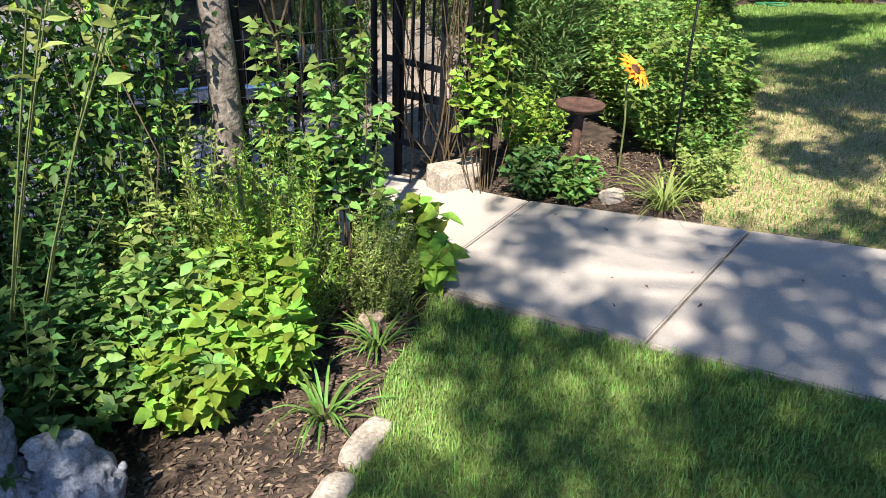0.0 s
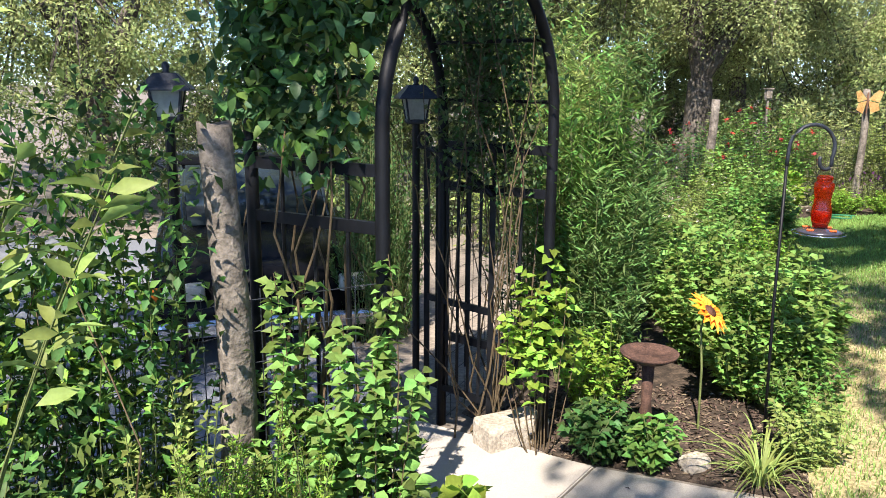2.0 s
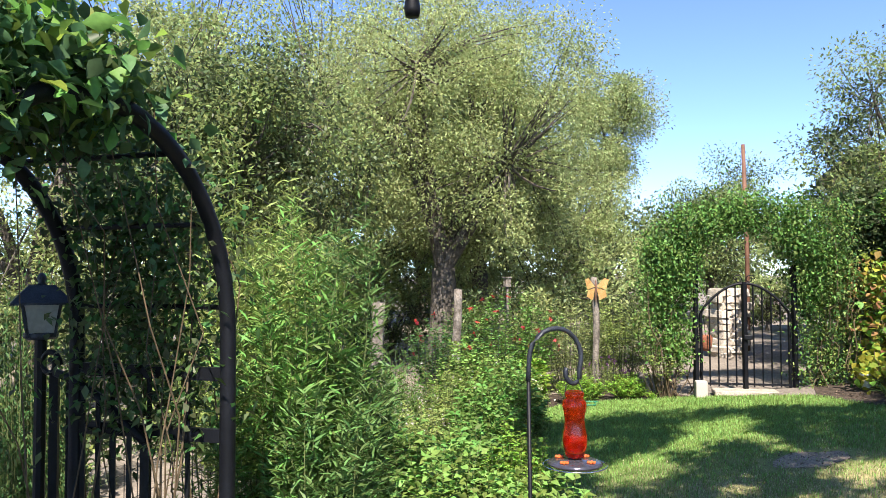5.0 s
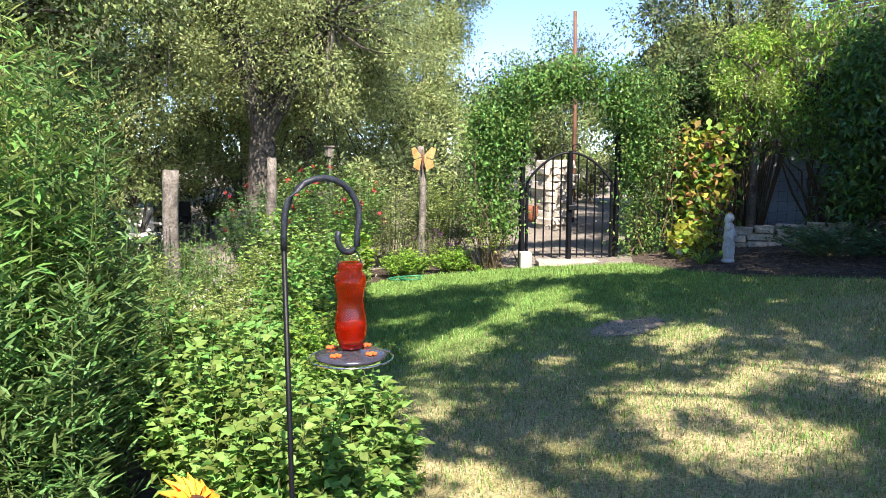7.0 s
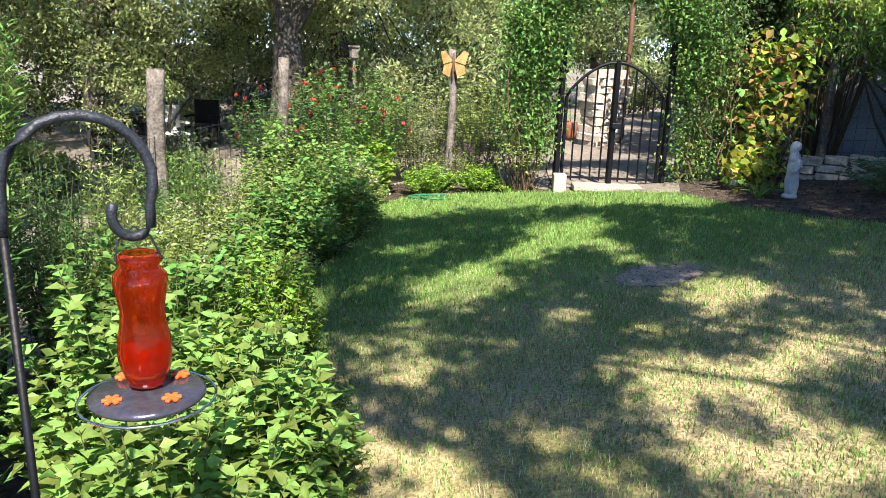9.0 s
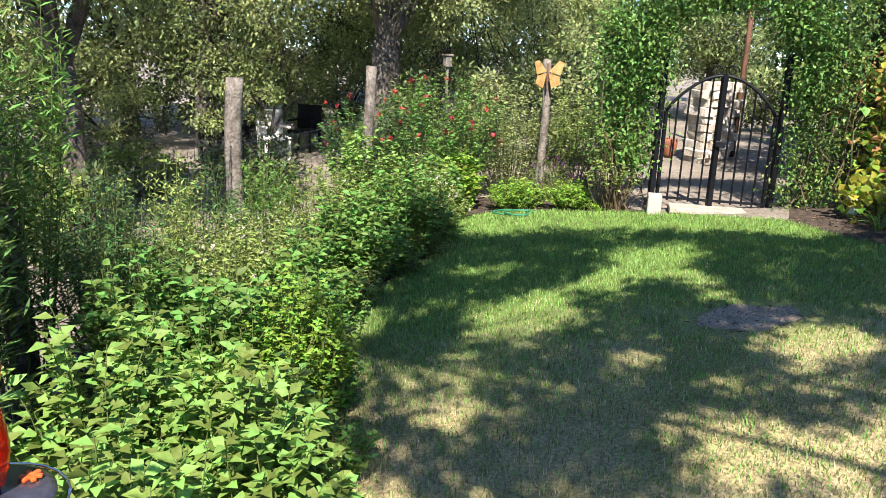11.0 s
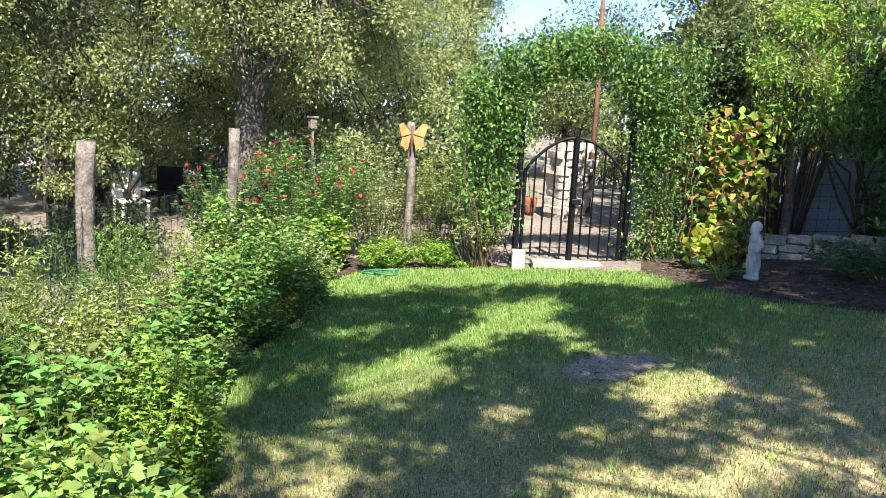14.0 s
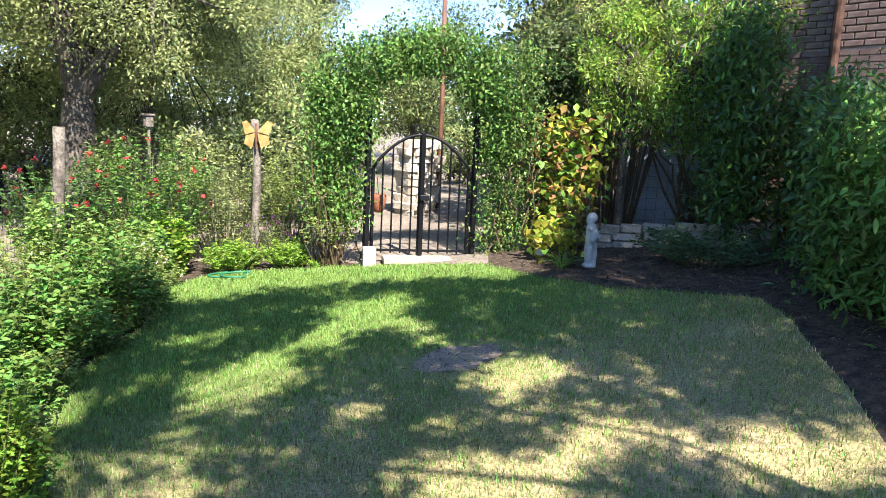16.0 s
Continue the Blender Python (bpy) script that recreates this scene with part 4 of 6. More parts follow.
plant("leafy_bush", -1.05, 2.75, 0.35, 0.95, 60, 26, (0.05, 0.02), GREEN_SAGE, "slender grey-green perennial by the cedar post", rise=0.5)
plant("climbing_rose", -0.45, 3.10, 0.28, 1.25, 26, 44, (0.062, 0.044), ROSE_LEAF, "leafy rose canes on the arbour's leg", rise=0.1, stem_mat=TWIG, low=0.5, start=0.3)
plant("climbing_rose", -0.70, 3.14, 0.24, 1.40, 14, 34, (0.058, 0.040), ROSE_LEAF, "leafy rose canes beside the cedar post", rise=0.1, stem_mat=TWIG, low=0.5, start=0.4)
plant("climbing_rose", 0.22, 4.12, 0.24, 1.25, 13, 32, (0.066, 0.048), GREEN_LIME, "bright young rose shoots on the arbour's leg", rise=0.1, stem_mat=TWIG, low=0.5, start=0.45)
strap_plant("lily_clump", -0.38, 2.02, 34, 0.30, 0.012, GREEN_MID, "tuft of strap leaves at the lawn's edge")
strap_plant("lily_clump", -0.24, 2.45, 36, 0.30, 0.011, GREEN_MID, "tuft of strap leaves at the lawn's edge")
strap_plant("lily_clump", -0.14, 2.74, 26, 0.26, 0.009, GREEN_SAGE, "small tuft of strap leaves at the path's corner")


def vine(name, label, pts, count, jitter, leaf, mats, stalk_r=0.006, fall=0.6, at=None, strands=14):
    """Leaves scattered about a line or sheet of points, with twisting stalks through them."""
    pts = np.array(pts)
    at = at if at is not None else pts[0]
    root = thing(name, label, "vine", at=(at[0], at[1], gz(at[0], at[1])))
    i = rng.integers(0, len(pts), count)
    P = pts[i] + rng.normal(0, 1, (count, 3)) * np.array(jitter)
    D = rng.normal(0, 0.7, (count, 3)) + np.array([0, 0, -fall * 0.5])
    which = rng.integers(0, len(mats), count)
    for k, m in enumerate(mats):
        part("foliage", leaf_mesh("foliage", P[which == k], D[which == k], leaf[0], leaf[1], m, fine=leaf[0] < 0.045), m, root)
    s = Shape()
    for k in range(strands):
        a, b = pts[rng.integers(0, len(pts))], pts[rng.integers(0, len(pts))]
        foot = np.array([at[0] + rng.normal(0, 0.1), at[1] + rng.normal(0, 0.1), gz(at[0], at[1])])
        q = stem_points(foot, a + rng.normal(0, 0.05, 3), rng.normal(0, 0.25, 3), 8)
        q[1:-1] += rng.normal(0, 0.03, (6, 3))
        s.tube(q, list(np.linspace(stalk_r * 1.6, stalk_r * 0.5, 8)), 5, cap=False)
    if strands:
        tagged(part("stalk", s, TWIG, root), kind="stuff")
    return root


def sheet(a, b, z0, z1, n):
    """Points on an upright sheet between two plan points."""
    t, u = rng.uniform(0, 1, n), rng.uniform(0, 1, n)
    x, y = a[0] + (b[0] - a[0]) * t, a[1] + (b[1] - a[1]) * t
    return np.stack([x, y, z0 + (z1 - z0) * u], 1)


top = []
for i in range(1500):
    k, u = rng.uniform(5.0, 17.5), rng.uniform(-0.08, 1.12)
    a, b = Vector(pa[int(k)]).lerp(pa[int(k) + 1], k % 1), Vector(pb[int(k)]).lerp(pb[int(k) + 1], k % 1)
    c = a.lerp(b, u)
    if k > 13 and rng.uniform() < (k - 13) / 4.5 or k < 6.5 and u < 0.12:
        continue
    top.append((c.x + rng.uniform(-0.04, 0.04), c.y + rng.uniform(-0.04, 0.04), c.z + 0.02 + 0.20 * rng.uniform() ** 1.5 * (1 + 0.6 * math.sin(k * 1.3 + u * 4))))
# dark bluish green carries the shade on the climber's face
CLIMBER = leaf_material("climber_leaf", (0.075, 0.165, 0.075), 0.5, 0.45)
vine("climbing_vine", "dense dark green climber over the top of the arbour", top, 6000, (0.05, 0.05, 0.05), (0.062, 0.040), [CLIMBER, GREEN_DARK, CLIMBER, GREEN_MID], at=(-0.6, 3.45), strands=0)
side = [p for p in sheet((-0.52, 3.29), (-1.06, 3.56), 1.18, 1.98, 800) if p[2] > 1.25 + 0.30 * abs(math.sin(p[0] * 9.0)) * (0.4 - (p[0] + 0.56) * 0.4)]
vine("climbing_vine", "dark climber hanging down the arbour's side", side, 1350, (0.06, 0.06, 0.05), (0.070, 0.045), [CLIMBER, GREEN_DARK, CLIMBER, GREEN_MID], at=(-0.75, 3.4), strands=9)
# lime leaves on the crest paint the sun on its top
vine("climbing_vine", "shoots on the crest of the arbour, coloured bright as sunlit", [(p[0], p[1], p[2] + 0.12) for p in top if p[2] > 1.98], 420, (0.10, 0.10, 0.06), (0.075, 0.048), [GREEN_LIME, GREEN_MID], at=(-0.45, 3.6), strands=0)
inner = [tuple(Vector(pa[k]).lerp(pb[k], u) + Vector((0, 0, 0.02))) for k in range(12, 23) for u in rng.uniform(0.05, 1.0, 30)]
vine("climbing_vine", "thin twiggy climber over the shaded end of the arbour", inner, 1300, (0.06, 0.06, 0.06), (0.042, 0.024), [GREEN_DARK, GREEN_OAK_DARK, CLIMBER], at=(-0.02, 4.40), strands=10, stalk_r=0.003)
vine("climbing_vine", "twiggy climber inside the arbour, coloured dark for shade", sheet((0.15, 4.3), (-0.28, 4.55), 1.12, 2.0, 300), 3400, (0.08, 0.08, 0.08), (0.042, 0.022), [GREEN_DARK, GREEN_OAK_DARK], at=(-0.05, 4.42), strands=12, stalk_r=0.004)
vine("fence_vine", "dark leafy vine on the wire fence", sheet((-2.9, 1.2), (-1.1, 3.0), 0.1, 1.55, 600), 12500, (0.10, 0.10, 0.08), (0.052, 0.026), [GREEN_DARK, GREEN_MID, GREEN_DARK], at=(-1.9, 2.2), strands=30, stalk_r=0.004)
vine("fence_vine", "bright-leaved vine on the wire fence", sheet((-1.75, 2.35), (-1.2, 2.9), 0.5, 1.35, 100), 700, (0.07, 0.07, 0.07), (0.055, 0.032), [GREEN_LIME], at=(-1.45, 2.6), strands=10, stalk_r=0.003)

# ---- plants right of the arbour ----
WILLOW = leaf_material("willow_leaf", (0.125, 0.225, 0.070), 0.45, 0.5)
for x, y, w, h, n, m in ((0.74, 5.35, 0.28, 2.25, 34, WILLOW), (0.48, 5.15, 0.36, 2.05, 36, GREEN_MID), (0.20, 5.6, 0.36, 2.6, 32, GREEN_SAGE), (0.50, 6.15, 0.38, 2.45, 34, GREEN_SAGE), (0.62, 4.80, 0.22, 1.45, 24, WILLOW), (0.55, 6.9, 0.34, 2.4, 30, GREEN_MID)):
    plant("feathery_shrub", x, y, w, h, n, 190, (0.080, 0.0125), m, "tall feathery willow-leaved shrub beside the arbour", narrow=True, rise=0.5, low=0.72, stem_r=0.005, start=0.14, clump=0.04)
plant("leafy_bush", 0.55, 4.55, 0.25, 0.55, 40, 26, (0.045, 0.028), GREEN_LIME, "small bright shrub in the mulch by the arbour", rise=0.3)
plant("leafy_bush", 0.52, 4.02, 0.20, 0.34, 36, 18, (0.055, 0.04), GREEN_DARK, "low dark-leaved plant at the path's edge", rise=0.1)
plant("leafy_bush", 0.72, 3.90, 0.14, 0.30, 22, 16, (0.055, 0.04), GREEN_MID, "low leafy plant at the path's edge", rise=0.1)
NETTLE = leaf_material("nettle_leaf", (0.200, 0.335, 0.080), 0.5)
BUSHES = [(1.30, 4.72, 0.36, 0.78, 0, 110), (1.60, 5.05, 0.32, 0.72, 0, 100), (1.15, 5.35, 0.40, 0.92, 0, 100), (1.55, 5.55, 0.36, 0.68, 0, 100), (1.78, 6.15, 0.28, 0.78, 3, 170), (1.45, 6.15, 0.42, 0.75, 1, 90),
          (1.15, 6.6, 0.42, 0.85, 1, 80), (1.72, 6.85, 0.36, 0.62, 1, 90), (1.30, 7.45, 0.45, 0.80, 2, 90), (1.85, 7.75, 0.40, 0.60, 1, 90), (1.6, 8.4, 0.45, 0.75, 2, 90), (2.25, 8.55, 0.42, 0.75, 1, 100),
          (2.05, 9.25, 0.50, 0.95, 2, 100), (2.75, 9.35, 0.45, 0.85, 1, 110), (2.5, 10.05, 0.5, 1.1, 0, 110), (3.1, 10.1, 0.42, 0.75, 2, 100), (3.25, 10.85, 0.42, 0.75, 1, 90)]
for x, y, w, h, k, n in BUSHES:
    x += 0.14
    m = (NETTLE, GREEN_MID, GREEN_SAGE, GREEN_LIME)[k]
    plant("leafy_bush", x, y, w, h, n, (40, 28, 30, 40)[k], ((0.058, 0.035), (0.062, 0.034), (0.045, 0.018), (0.036, 0.022))[k], m,
          ("bushy nettle-leaved bright green perennial in the long bed", "bushy mid-green perennial in the long bed", "grey-green flowering perennial in the long bed", "rounded lime-green small-leaved bush at the lawn's edge")[k], rise=0.35,
          flowers=30 if k == 2 else 0, flower_mat=PALE_FLOWER, flower_size=0.018, low=0.6, start=0.06)
for x, y, w, h, m in ((1.00, 7.0, 0.40, 1.15, GREEN_DARK), (1.15, 7.9, 0.42, 1.20, GREEN_SAGE), (1.30, 8.6, 0.40, 1.05, GREEN_DARK), (0.75, 8.1, 0.36, 1.15, GREEN_DARK), (1.75, 9.3, 0.36, 1.05, GREEN_MID)):
    plant("feathery_bush", x, y, w, h, 70, 60, (0.045, 0.012), m, "loose fine-leaved perennial along the wire fence", narrow=True, rise=0.5, low=0.6, start=0.08, clump=0.02)
for x, y in ((1.48, 3.85), (1.6, 4.3), (1.82, 4.75), (2.0, 5.25), (2.08, 5.75), (2.12, 6.5), (2.18, 7.1), (2.25, 7.7), (2.45, 8.15), (2.85, 8.8), (3.15, 9.25), (3.38, 9.75), (3.5, 10.3), (3.75, 10.75)):
    plant("edging_plant", x - 0.08, y, 0.24, 0.30, 44, 22, (0.04, 0.022), GREEN_MID if rng.uniform() < 0.6 else GREEN_SAGE, "low leafy plant spilling over the lawn's edge", rise=0.25, start=0.03)
strap_plant("lily_clump", 1.16, 3.70, 80, 0.42, 0.010, GREEN_SAGE, "tuft of strap leaves at the path's edge")
strap_plant("lily_clump", 5.15, 10.35, 30, 0.3, 0.012, GREEN_LIME, "tuft of strap leaves by the far gate")
strap_plant("lily_clump", 6.85, 8.35, 40, 0.36, 0.014, GREEN_MID, "tuft of strap leaves beside the stone saint")

# ---- far fence ----
plant("rose_bush", 3.75, 12.0, 0.85, 1.45, 150, 44, (0.055, 0.032), GREEN_MID, "tall rose bush with red blooms against the far fence", rise=0.3, flowers=26, flower_mat=ROSE_FLOWER, flower_size=0.05, low=0.75)
plant("rose_bush", 2.9, 12.2, 0.7, 1.35, 120, 44, (0.055, 0.032), GREEN_DARK, "dark rose bush with red blooms against the far fence", rise=0.3, flowers=14, flower_mat=ROSE_FLOWER, flower_size=0.05, low=0.75)
plant("leafy_bush", 3.85, 11.35, 0.38, 0.72, 60, 26, (0.085, 0.05), GREEN_LIME, "bright broad-leaved perennial by the far fence", rise=0.3)
plant("leafy_bush", 4.45, 11.02, 0.36, 0.36, 110, 28, (0.04, 0.022), GREEN_LIME, "low bright green mound by the lawn's end", rise=0.3)
plant("leafy_bush", 4.98, 10.72, 0.32, 0.32, 100, 28, (0.04, 0.022), GREEN_LIME, "low bright green mound by the lawn's end", rise=0.3)
plant("leafy_bush", 4.7, 12.1, 0.7, 1.3, 120, 40, (0.05, 0.025), GREEN_OAK_PALE, "pale green shrub behind the butterfly post", rise=0.3, low=0.8)
plant("leafy_bush", 5.5, 12.0, 0.6, 1.2, 100, 40, (0.05, 0.025), GREEN_SAGE, "grey-green shrub behind the fence", rise=0.3, low=0.8)
plant("twiggy_shrub", 5.32, 10.38, 0.34, 0.95, 60, 16, (0.045, 0.025), GREEN_SAGE, "bare-stemmed tan shrub beside the iron gate", rise=0.3, stem_mat=TWIG, start=0.5, stem_r=0.006)
plant("purple_sage", 5.0, 11.4, 0.4, 0.5, 60, 20, (0.03, 0.012), GREEN_SAGE, "low sage with purple blooms", rise=0.3, flowers=30, flower_mat=PINK_FLOWER, flower_size=0.03)
# climber over the iron gate
ring = []
gm, gd = GL.lerp(GR, 0.5), (GR - GL).normalized()
for i in range(700):
    w = rng.uniform(-0.25, math.pi + 0.25)
    r = rng.uniform(0.60, 0.98 + 0.22 * noise.noise(Vector((w * 2.2, 0.5, 0))) + (0.35 if rng.uniform() < 0.08 else 0.0))
    q = gm + gd * (r * math.cos(w) * 1.08)
    ring.append((q.x, q.y + rng.normal(0, 0.12), 1.55 + r * max(math.sin(w), -0.4) * 1.12))
vine("gate_climber", "green climber arching over the iron gate", ring, 15000, (0.08, 0.08, 0.08), (0.052, 0.031), [GREEN_MID, GREEN_DARK, GREEN_MID, ROSE_LEAF], at=(5.45, 10.3), strands=0)
vine("gate_climber", "leafy climber clothing the gate's post", sheet((5.2, 10.45), (5.62, 10.22), 0.55, 2.1, 400), 5600, (0.11, 0.10, 0.08), (0.055, 0.034), [GREEN_MID, ROSE_LEAF], at=(5.4, 10.32))
vine("gate_climber", "small-leaved dark climber clothing the gate's post", sheet((6.78, 9.68), (7.25, 9.35), 0.3, 2.5, 500), 8000, (0.11, 0.11, 0.08), (0.045, 0.024), [GREEN_SAGE, GREEN_MID, GREEN_DARK], at=(6.95, 9.55))
vine("gate_climber", "browning climber beside the iron gate", sheet((7.15, 9.4), (7.5, 9.15), 0.9, 1.75, 150), 700, (0.10, 0.10, 0.08), (0.05, 0.03), [AUTUMN, GREEN_SAGE], at=(7.3, 9.28))
vine("grape_vine", "large-leaved vine turning yellow and orange", sheet((7.3, 9.15), (7.75, 8.95), 0.55, 1.8, 200), 900, (0.10, 0.10, 0.09), (0.095, 0.085), [GREEN_YELLOW, GREEN_LIME, GREEN_LIME, GREEN_MID, AUTUMN], at=(7.55, 8.85))
vine("grape_vine", "large-leaved vine sprawling on the bed's edge", sheet((6.9, 8.8), (7.3, 8.75), 0.4, 0.7, 60), 200, (0.10, 0.10, 0.06), (0.09, 0.08), [GREEN_LIME, GREEN_YELLOW], at=(7.2, 8.6))
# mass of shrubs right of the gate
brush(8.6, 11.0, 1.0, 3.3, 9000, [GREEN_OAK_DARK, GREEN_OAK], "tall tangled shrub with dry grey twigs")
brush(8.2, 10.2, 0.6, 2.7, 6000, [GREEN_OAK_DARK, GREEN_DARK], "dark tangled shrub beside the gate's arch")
plant("twiggy_shrub", 8.9, 9.7, 0.7, 3.1, 46, 10, (0.06, 0.02), GREEN_OAK, "tall shrub of bare grey twigs", rise=0.3, stem_mat=TWIG, start=0.6, stem_r=0.014, low=0.8)
vine("feather_tree", "feathery bright branches hanging over the low wall", np.concatenate([sheet((7.9, 9.0), (9.3, 8.3), 1.55, 2.2, 120), sheet((8.6, 8.7), (9.5, 8.0), 2.3, 3.3, 120)]), 5600, (0.16, 0.16, 0.12), (0.085, 0.022), [GREEN_LIME, GREEN_MID], at=(9.4, 8.9), strands=16, stalk_r=0.012)
# wisteria wall by the house
# leaf greens hold the light: paler on sunlit near stretches, darker on shaded ones
for a, b, z1, n, m in (((7.5, 5.9), (8.9, 6.9), 2.05, 7500, [GREEN_MID, GREEN_BLUE]), ((6.9, 5.0), (7.7, 6.1), 1.75, 6000, [GREEN_MID, ROSE_LEAF]), ((6.5, 4.4), (7.3, 4.9), 1.75, 5500, [GREEN_MID, ROSE_LEAF]),
                       ((8.8, 6.8), (9.3, 7.8), 2.15, 4200, [GREEN_BLUE, GREEN_MID]), ((6.9, 3.7), (7.9, 5.2), 1.8, 4500, [GREEN_MID, ROSE_LEAF])):
    vine("wisteria", "dense green wisteria by the house, coloured lighter where sunlit", sheet(a, b, 0.45, z1, 500), n, (0.17, 0.17, 0.12), (0.10, 0.036), m, at=((a[0] + b[0]) / 2, (a[1] + b[1]) / 2), strands=16, stalk_r=0.009)
vine("wisteria", "dense dark green wisteria on the house corner", sheet((8.4, 7.6), (9.6, 8.6), 0.7, 2.9, 500), 8000, (0.17, 0.17, 0.12), (0.10, 0.036), [GREEN_DARK, GREEN_BLUE, GREEN_MID], at=(9.0, 8.1), strands=12, stalk_r=0.009)
plant("fern_patch", 7.9, 7.5, 0.75, 0.34, 90, 22, (0.07, 0.02), GREEN_BLUE, "low bluish ground cover in the shaded bed", rise=0.3, narrow=True, low=0.6)
plant("cypress", -1.00, 6.5, 0.40, 2.15, 220, 70, (0.04, 0.012), GREEN_DARK, "dark columnar cypress behind the arbour", category="conifer", narrow=True, rise=1.2, low=0.35, start=0.03, tight=0.6)

# ---- feeder on the hook ----
FX, FY = 1.42, 4.03
feeder = thing("hummingbird_feeder", "red glass hummingbird feeder hanging from the hook", "feeder", at=(FX, FY, 0.975))
prof = [(0.012, 0.985), (0.030, 0.990), (0.034, 1.004), (0.040, 1.022), (0.043, 1.045), (0.041, 1.070), (0.036, 1.095), (0.034, 1.120), (0.038, 1.145), (0.042, 1.165), (0.041, 1.182), (0.034, 1.190), (0.030, 1.196), (0.034, 1.202), (0.034, 1.212), (0.028, 1.218)]
inner = [(max(r - 0.003, 0.004), h) for r, h in prof[2:]][::-1]
part("bottle", Shape().lathe((FX, FY, 0), prof + inner, 30, wave=0.03, waves=10), GLASS_RED, feeder, "fluted red glass bottle", smooth=True)
part("nectar", Shape().lathe((FX, FY, 0), [(0.02, 0.994), (0.030, 1.006), (0.036, 1.024), (0.0385, 1.045), (0.0375, 1.062)], 24), NECTAR, feeder, "red sugar water", smooth=True)
part("tray", Shape().lathe((FX, FY, 0), [(0.03, 0.955), (0.085, 0.958), (0.096, 0.966), (0.096, 0.971), (0.084, 0.976), (0.03, 0.980), (0.02, 0.988)], 32), TRAY, feeder, "shiny dark metal tray", smooth=True)
part("perch_ring", Shape().tube([(FX + 0.112 * math.cos(k / 24 * 6.2832), FY + 0.112 * math.sin(k / 24 * 6.2832), 0.962) for k in range(25)], 0.0025, 6), CHROME, feeder, smooth=True)
part("bail", Shape().tube([(FX - 0.036, FY, 1.205), (FX - 0.03, FY, 1.238), (FX - 0.005, FY, 1.262), (FX + 0.02, FY, 1.245), (FX + 0.036, FY, 1.205)], 0.0018, 5), IRON_GREY, feeder)
for k in range(4):
    w = 0.6 + k * 1.571
    c = (FX + 0.066 * math.cos(w), FY + 0.066 * math.sin(w))
    s = Shape()
    for j in range(6):
        v = j * 1.047
        s.box((c[0] + 0.009 * math.cos(v), c[1] + 0.009 * math.sin(v), 0.981), (0.014, 0.008, 0.006), v, 0.002)
    part("feeding_flower", s, FEEDER_FLOWER, feeder, "small orange plastic flower")

# ---- metal sunflower on a stake ----
SX, SY, SZ = 1.04, 4.29, 0.50
flower = thing("metal_sunflower", "painted orange metal sunflower on a garden stake", "garden ornament", at=(SX, SY, gz(SX, SY)))
part("stake", Shape().tube([(SX, SY + 0.01, gz(SX, SY) - 0.03), (SX - 0.005, SY + 0.015, 0.2), (SX - 0.02, SY + 0.035, 0.40), (SX - 0.005, SY + 0.02, SZ)], 0.006, 6), STEM, flower)
face = Matrix.Translation((SX, SY, SZ)) @ Vector((0.58, -0.36, 0.70)).to_track_quat("Z", "Y").to_matrix().to_4x4()
for ring, n, r0, r1, wd in ((0, 15, 0.03, 0.125, 0.034), (1, 13, 0.025, 0.098, 0.030)):
    for k in range(n):
        w = 2 * math.pi * (k + 0.5 * ring) / n
        o, t = Vector((math.cos(w), math.sin(w), 0)), Vector((-math.sin(w), math.cos(w), 0))
        up = Vector((0, 0, 1))
        z = 0.012 * ring
        vs = [o * r0 + up * z, o * (r0 + (r1 - r0) * 0.55) + t * wd / 2 + up * (z + 0.014), o * r1 + up * (z - 0.004 + 0.012 * ((k * 7) % 5) / 5), o * (r0 + (r1 - r0) * 0.55) - t * wd / 2 + up * (z + 0.014), o * (r0 + (r1 - r0) * 0.5) + up * (z + 0.004)]
        vs += [v - up * 0.003 for v in vs]
        s = Shape().add([face @ v for v in vs], [(0, 4, 1), (1, 4, 2), (2, 4, 3), (3, 4, 0), (5, 6, 9), (6, 7, 9), (7, 8, 9), (8, 5, 9), (0, 1, 6, 5), (1, 2, 7, 6), (2, 3, 8, 7), (3, 0, 5, 8)])
        part("petal", s, PETAL, flower)
s = Shape().lathe((0, 0, 0), [(0.038, 0.0), (0.036, 0.016), (0.026, 0.026), (0.01, 0.03)], 14)
s.v = [tuple(face @ Vector(v)) for v in s.v]
part("flower_centre", s, PETAL_DARK, flower, "dark brown centre", smooth=True)

# ---- bird bath and stones ----
BX, BY = 0.72, 4.06
bath = thing("bird_bath", "small rusty iron bird bath in the mulch", "bird bath", at=(BX, BY, gz(BX, BY)))
b0 = gz(BX, BY)
part("bowl", Shape().lathe((BX, BY, 0), [(0.03, 0.315), (0.09, 0.325), (0.132, 0.352), (0.138, 0.366), (0.130, 0.366), (0.085, 0.342), (0.02, 0.335)], 30), RUST, bath, smooth=True)
part("pedestal", Shape().lathe((BX, BY, b0), [(0.075, 0.0), (0.07, 0.02), (0.035, 0.05), (0.026, 0.12), (0.034, 0.2), (0.024, 0.26), (0.03, 0.32 - b0 * 0 + 0.16)], 18), RUST, bath, smooth=True)


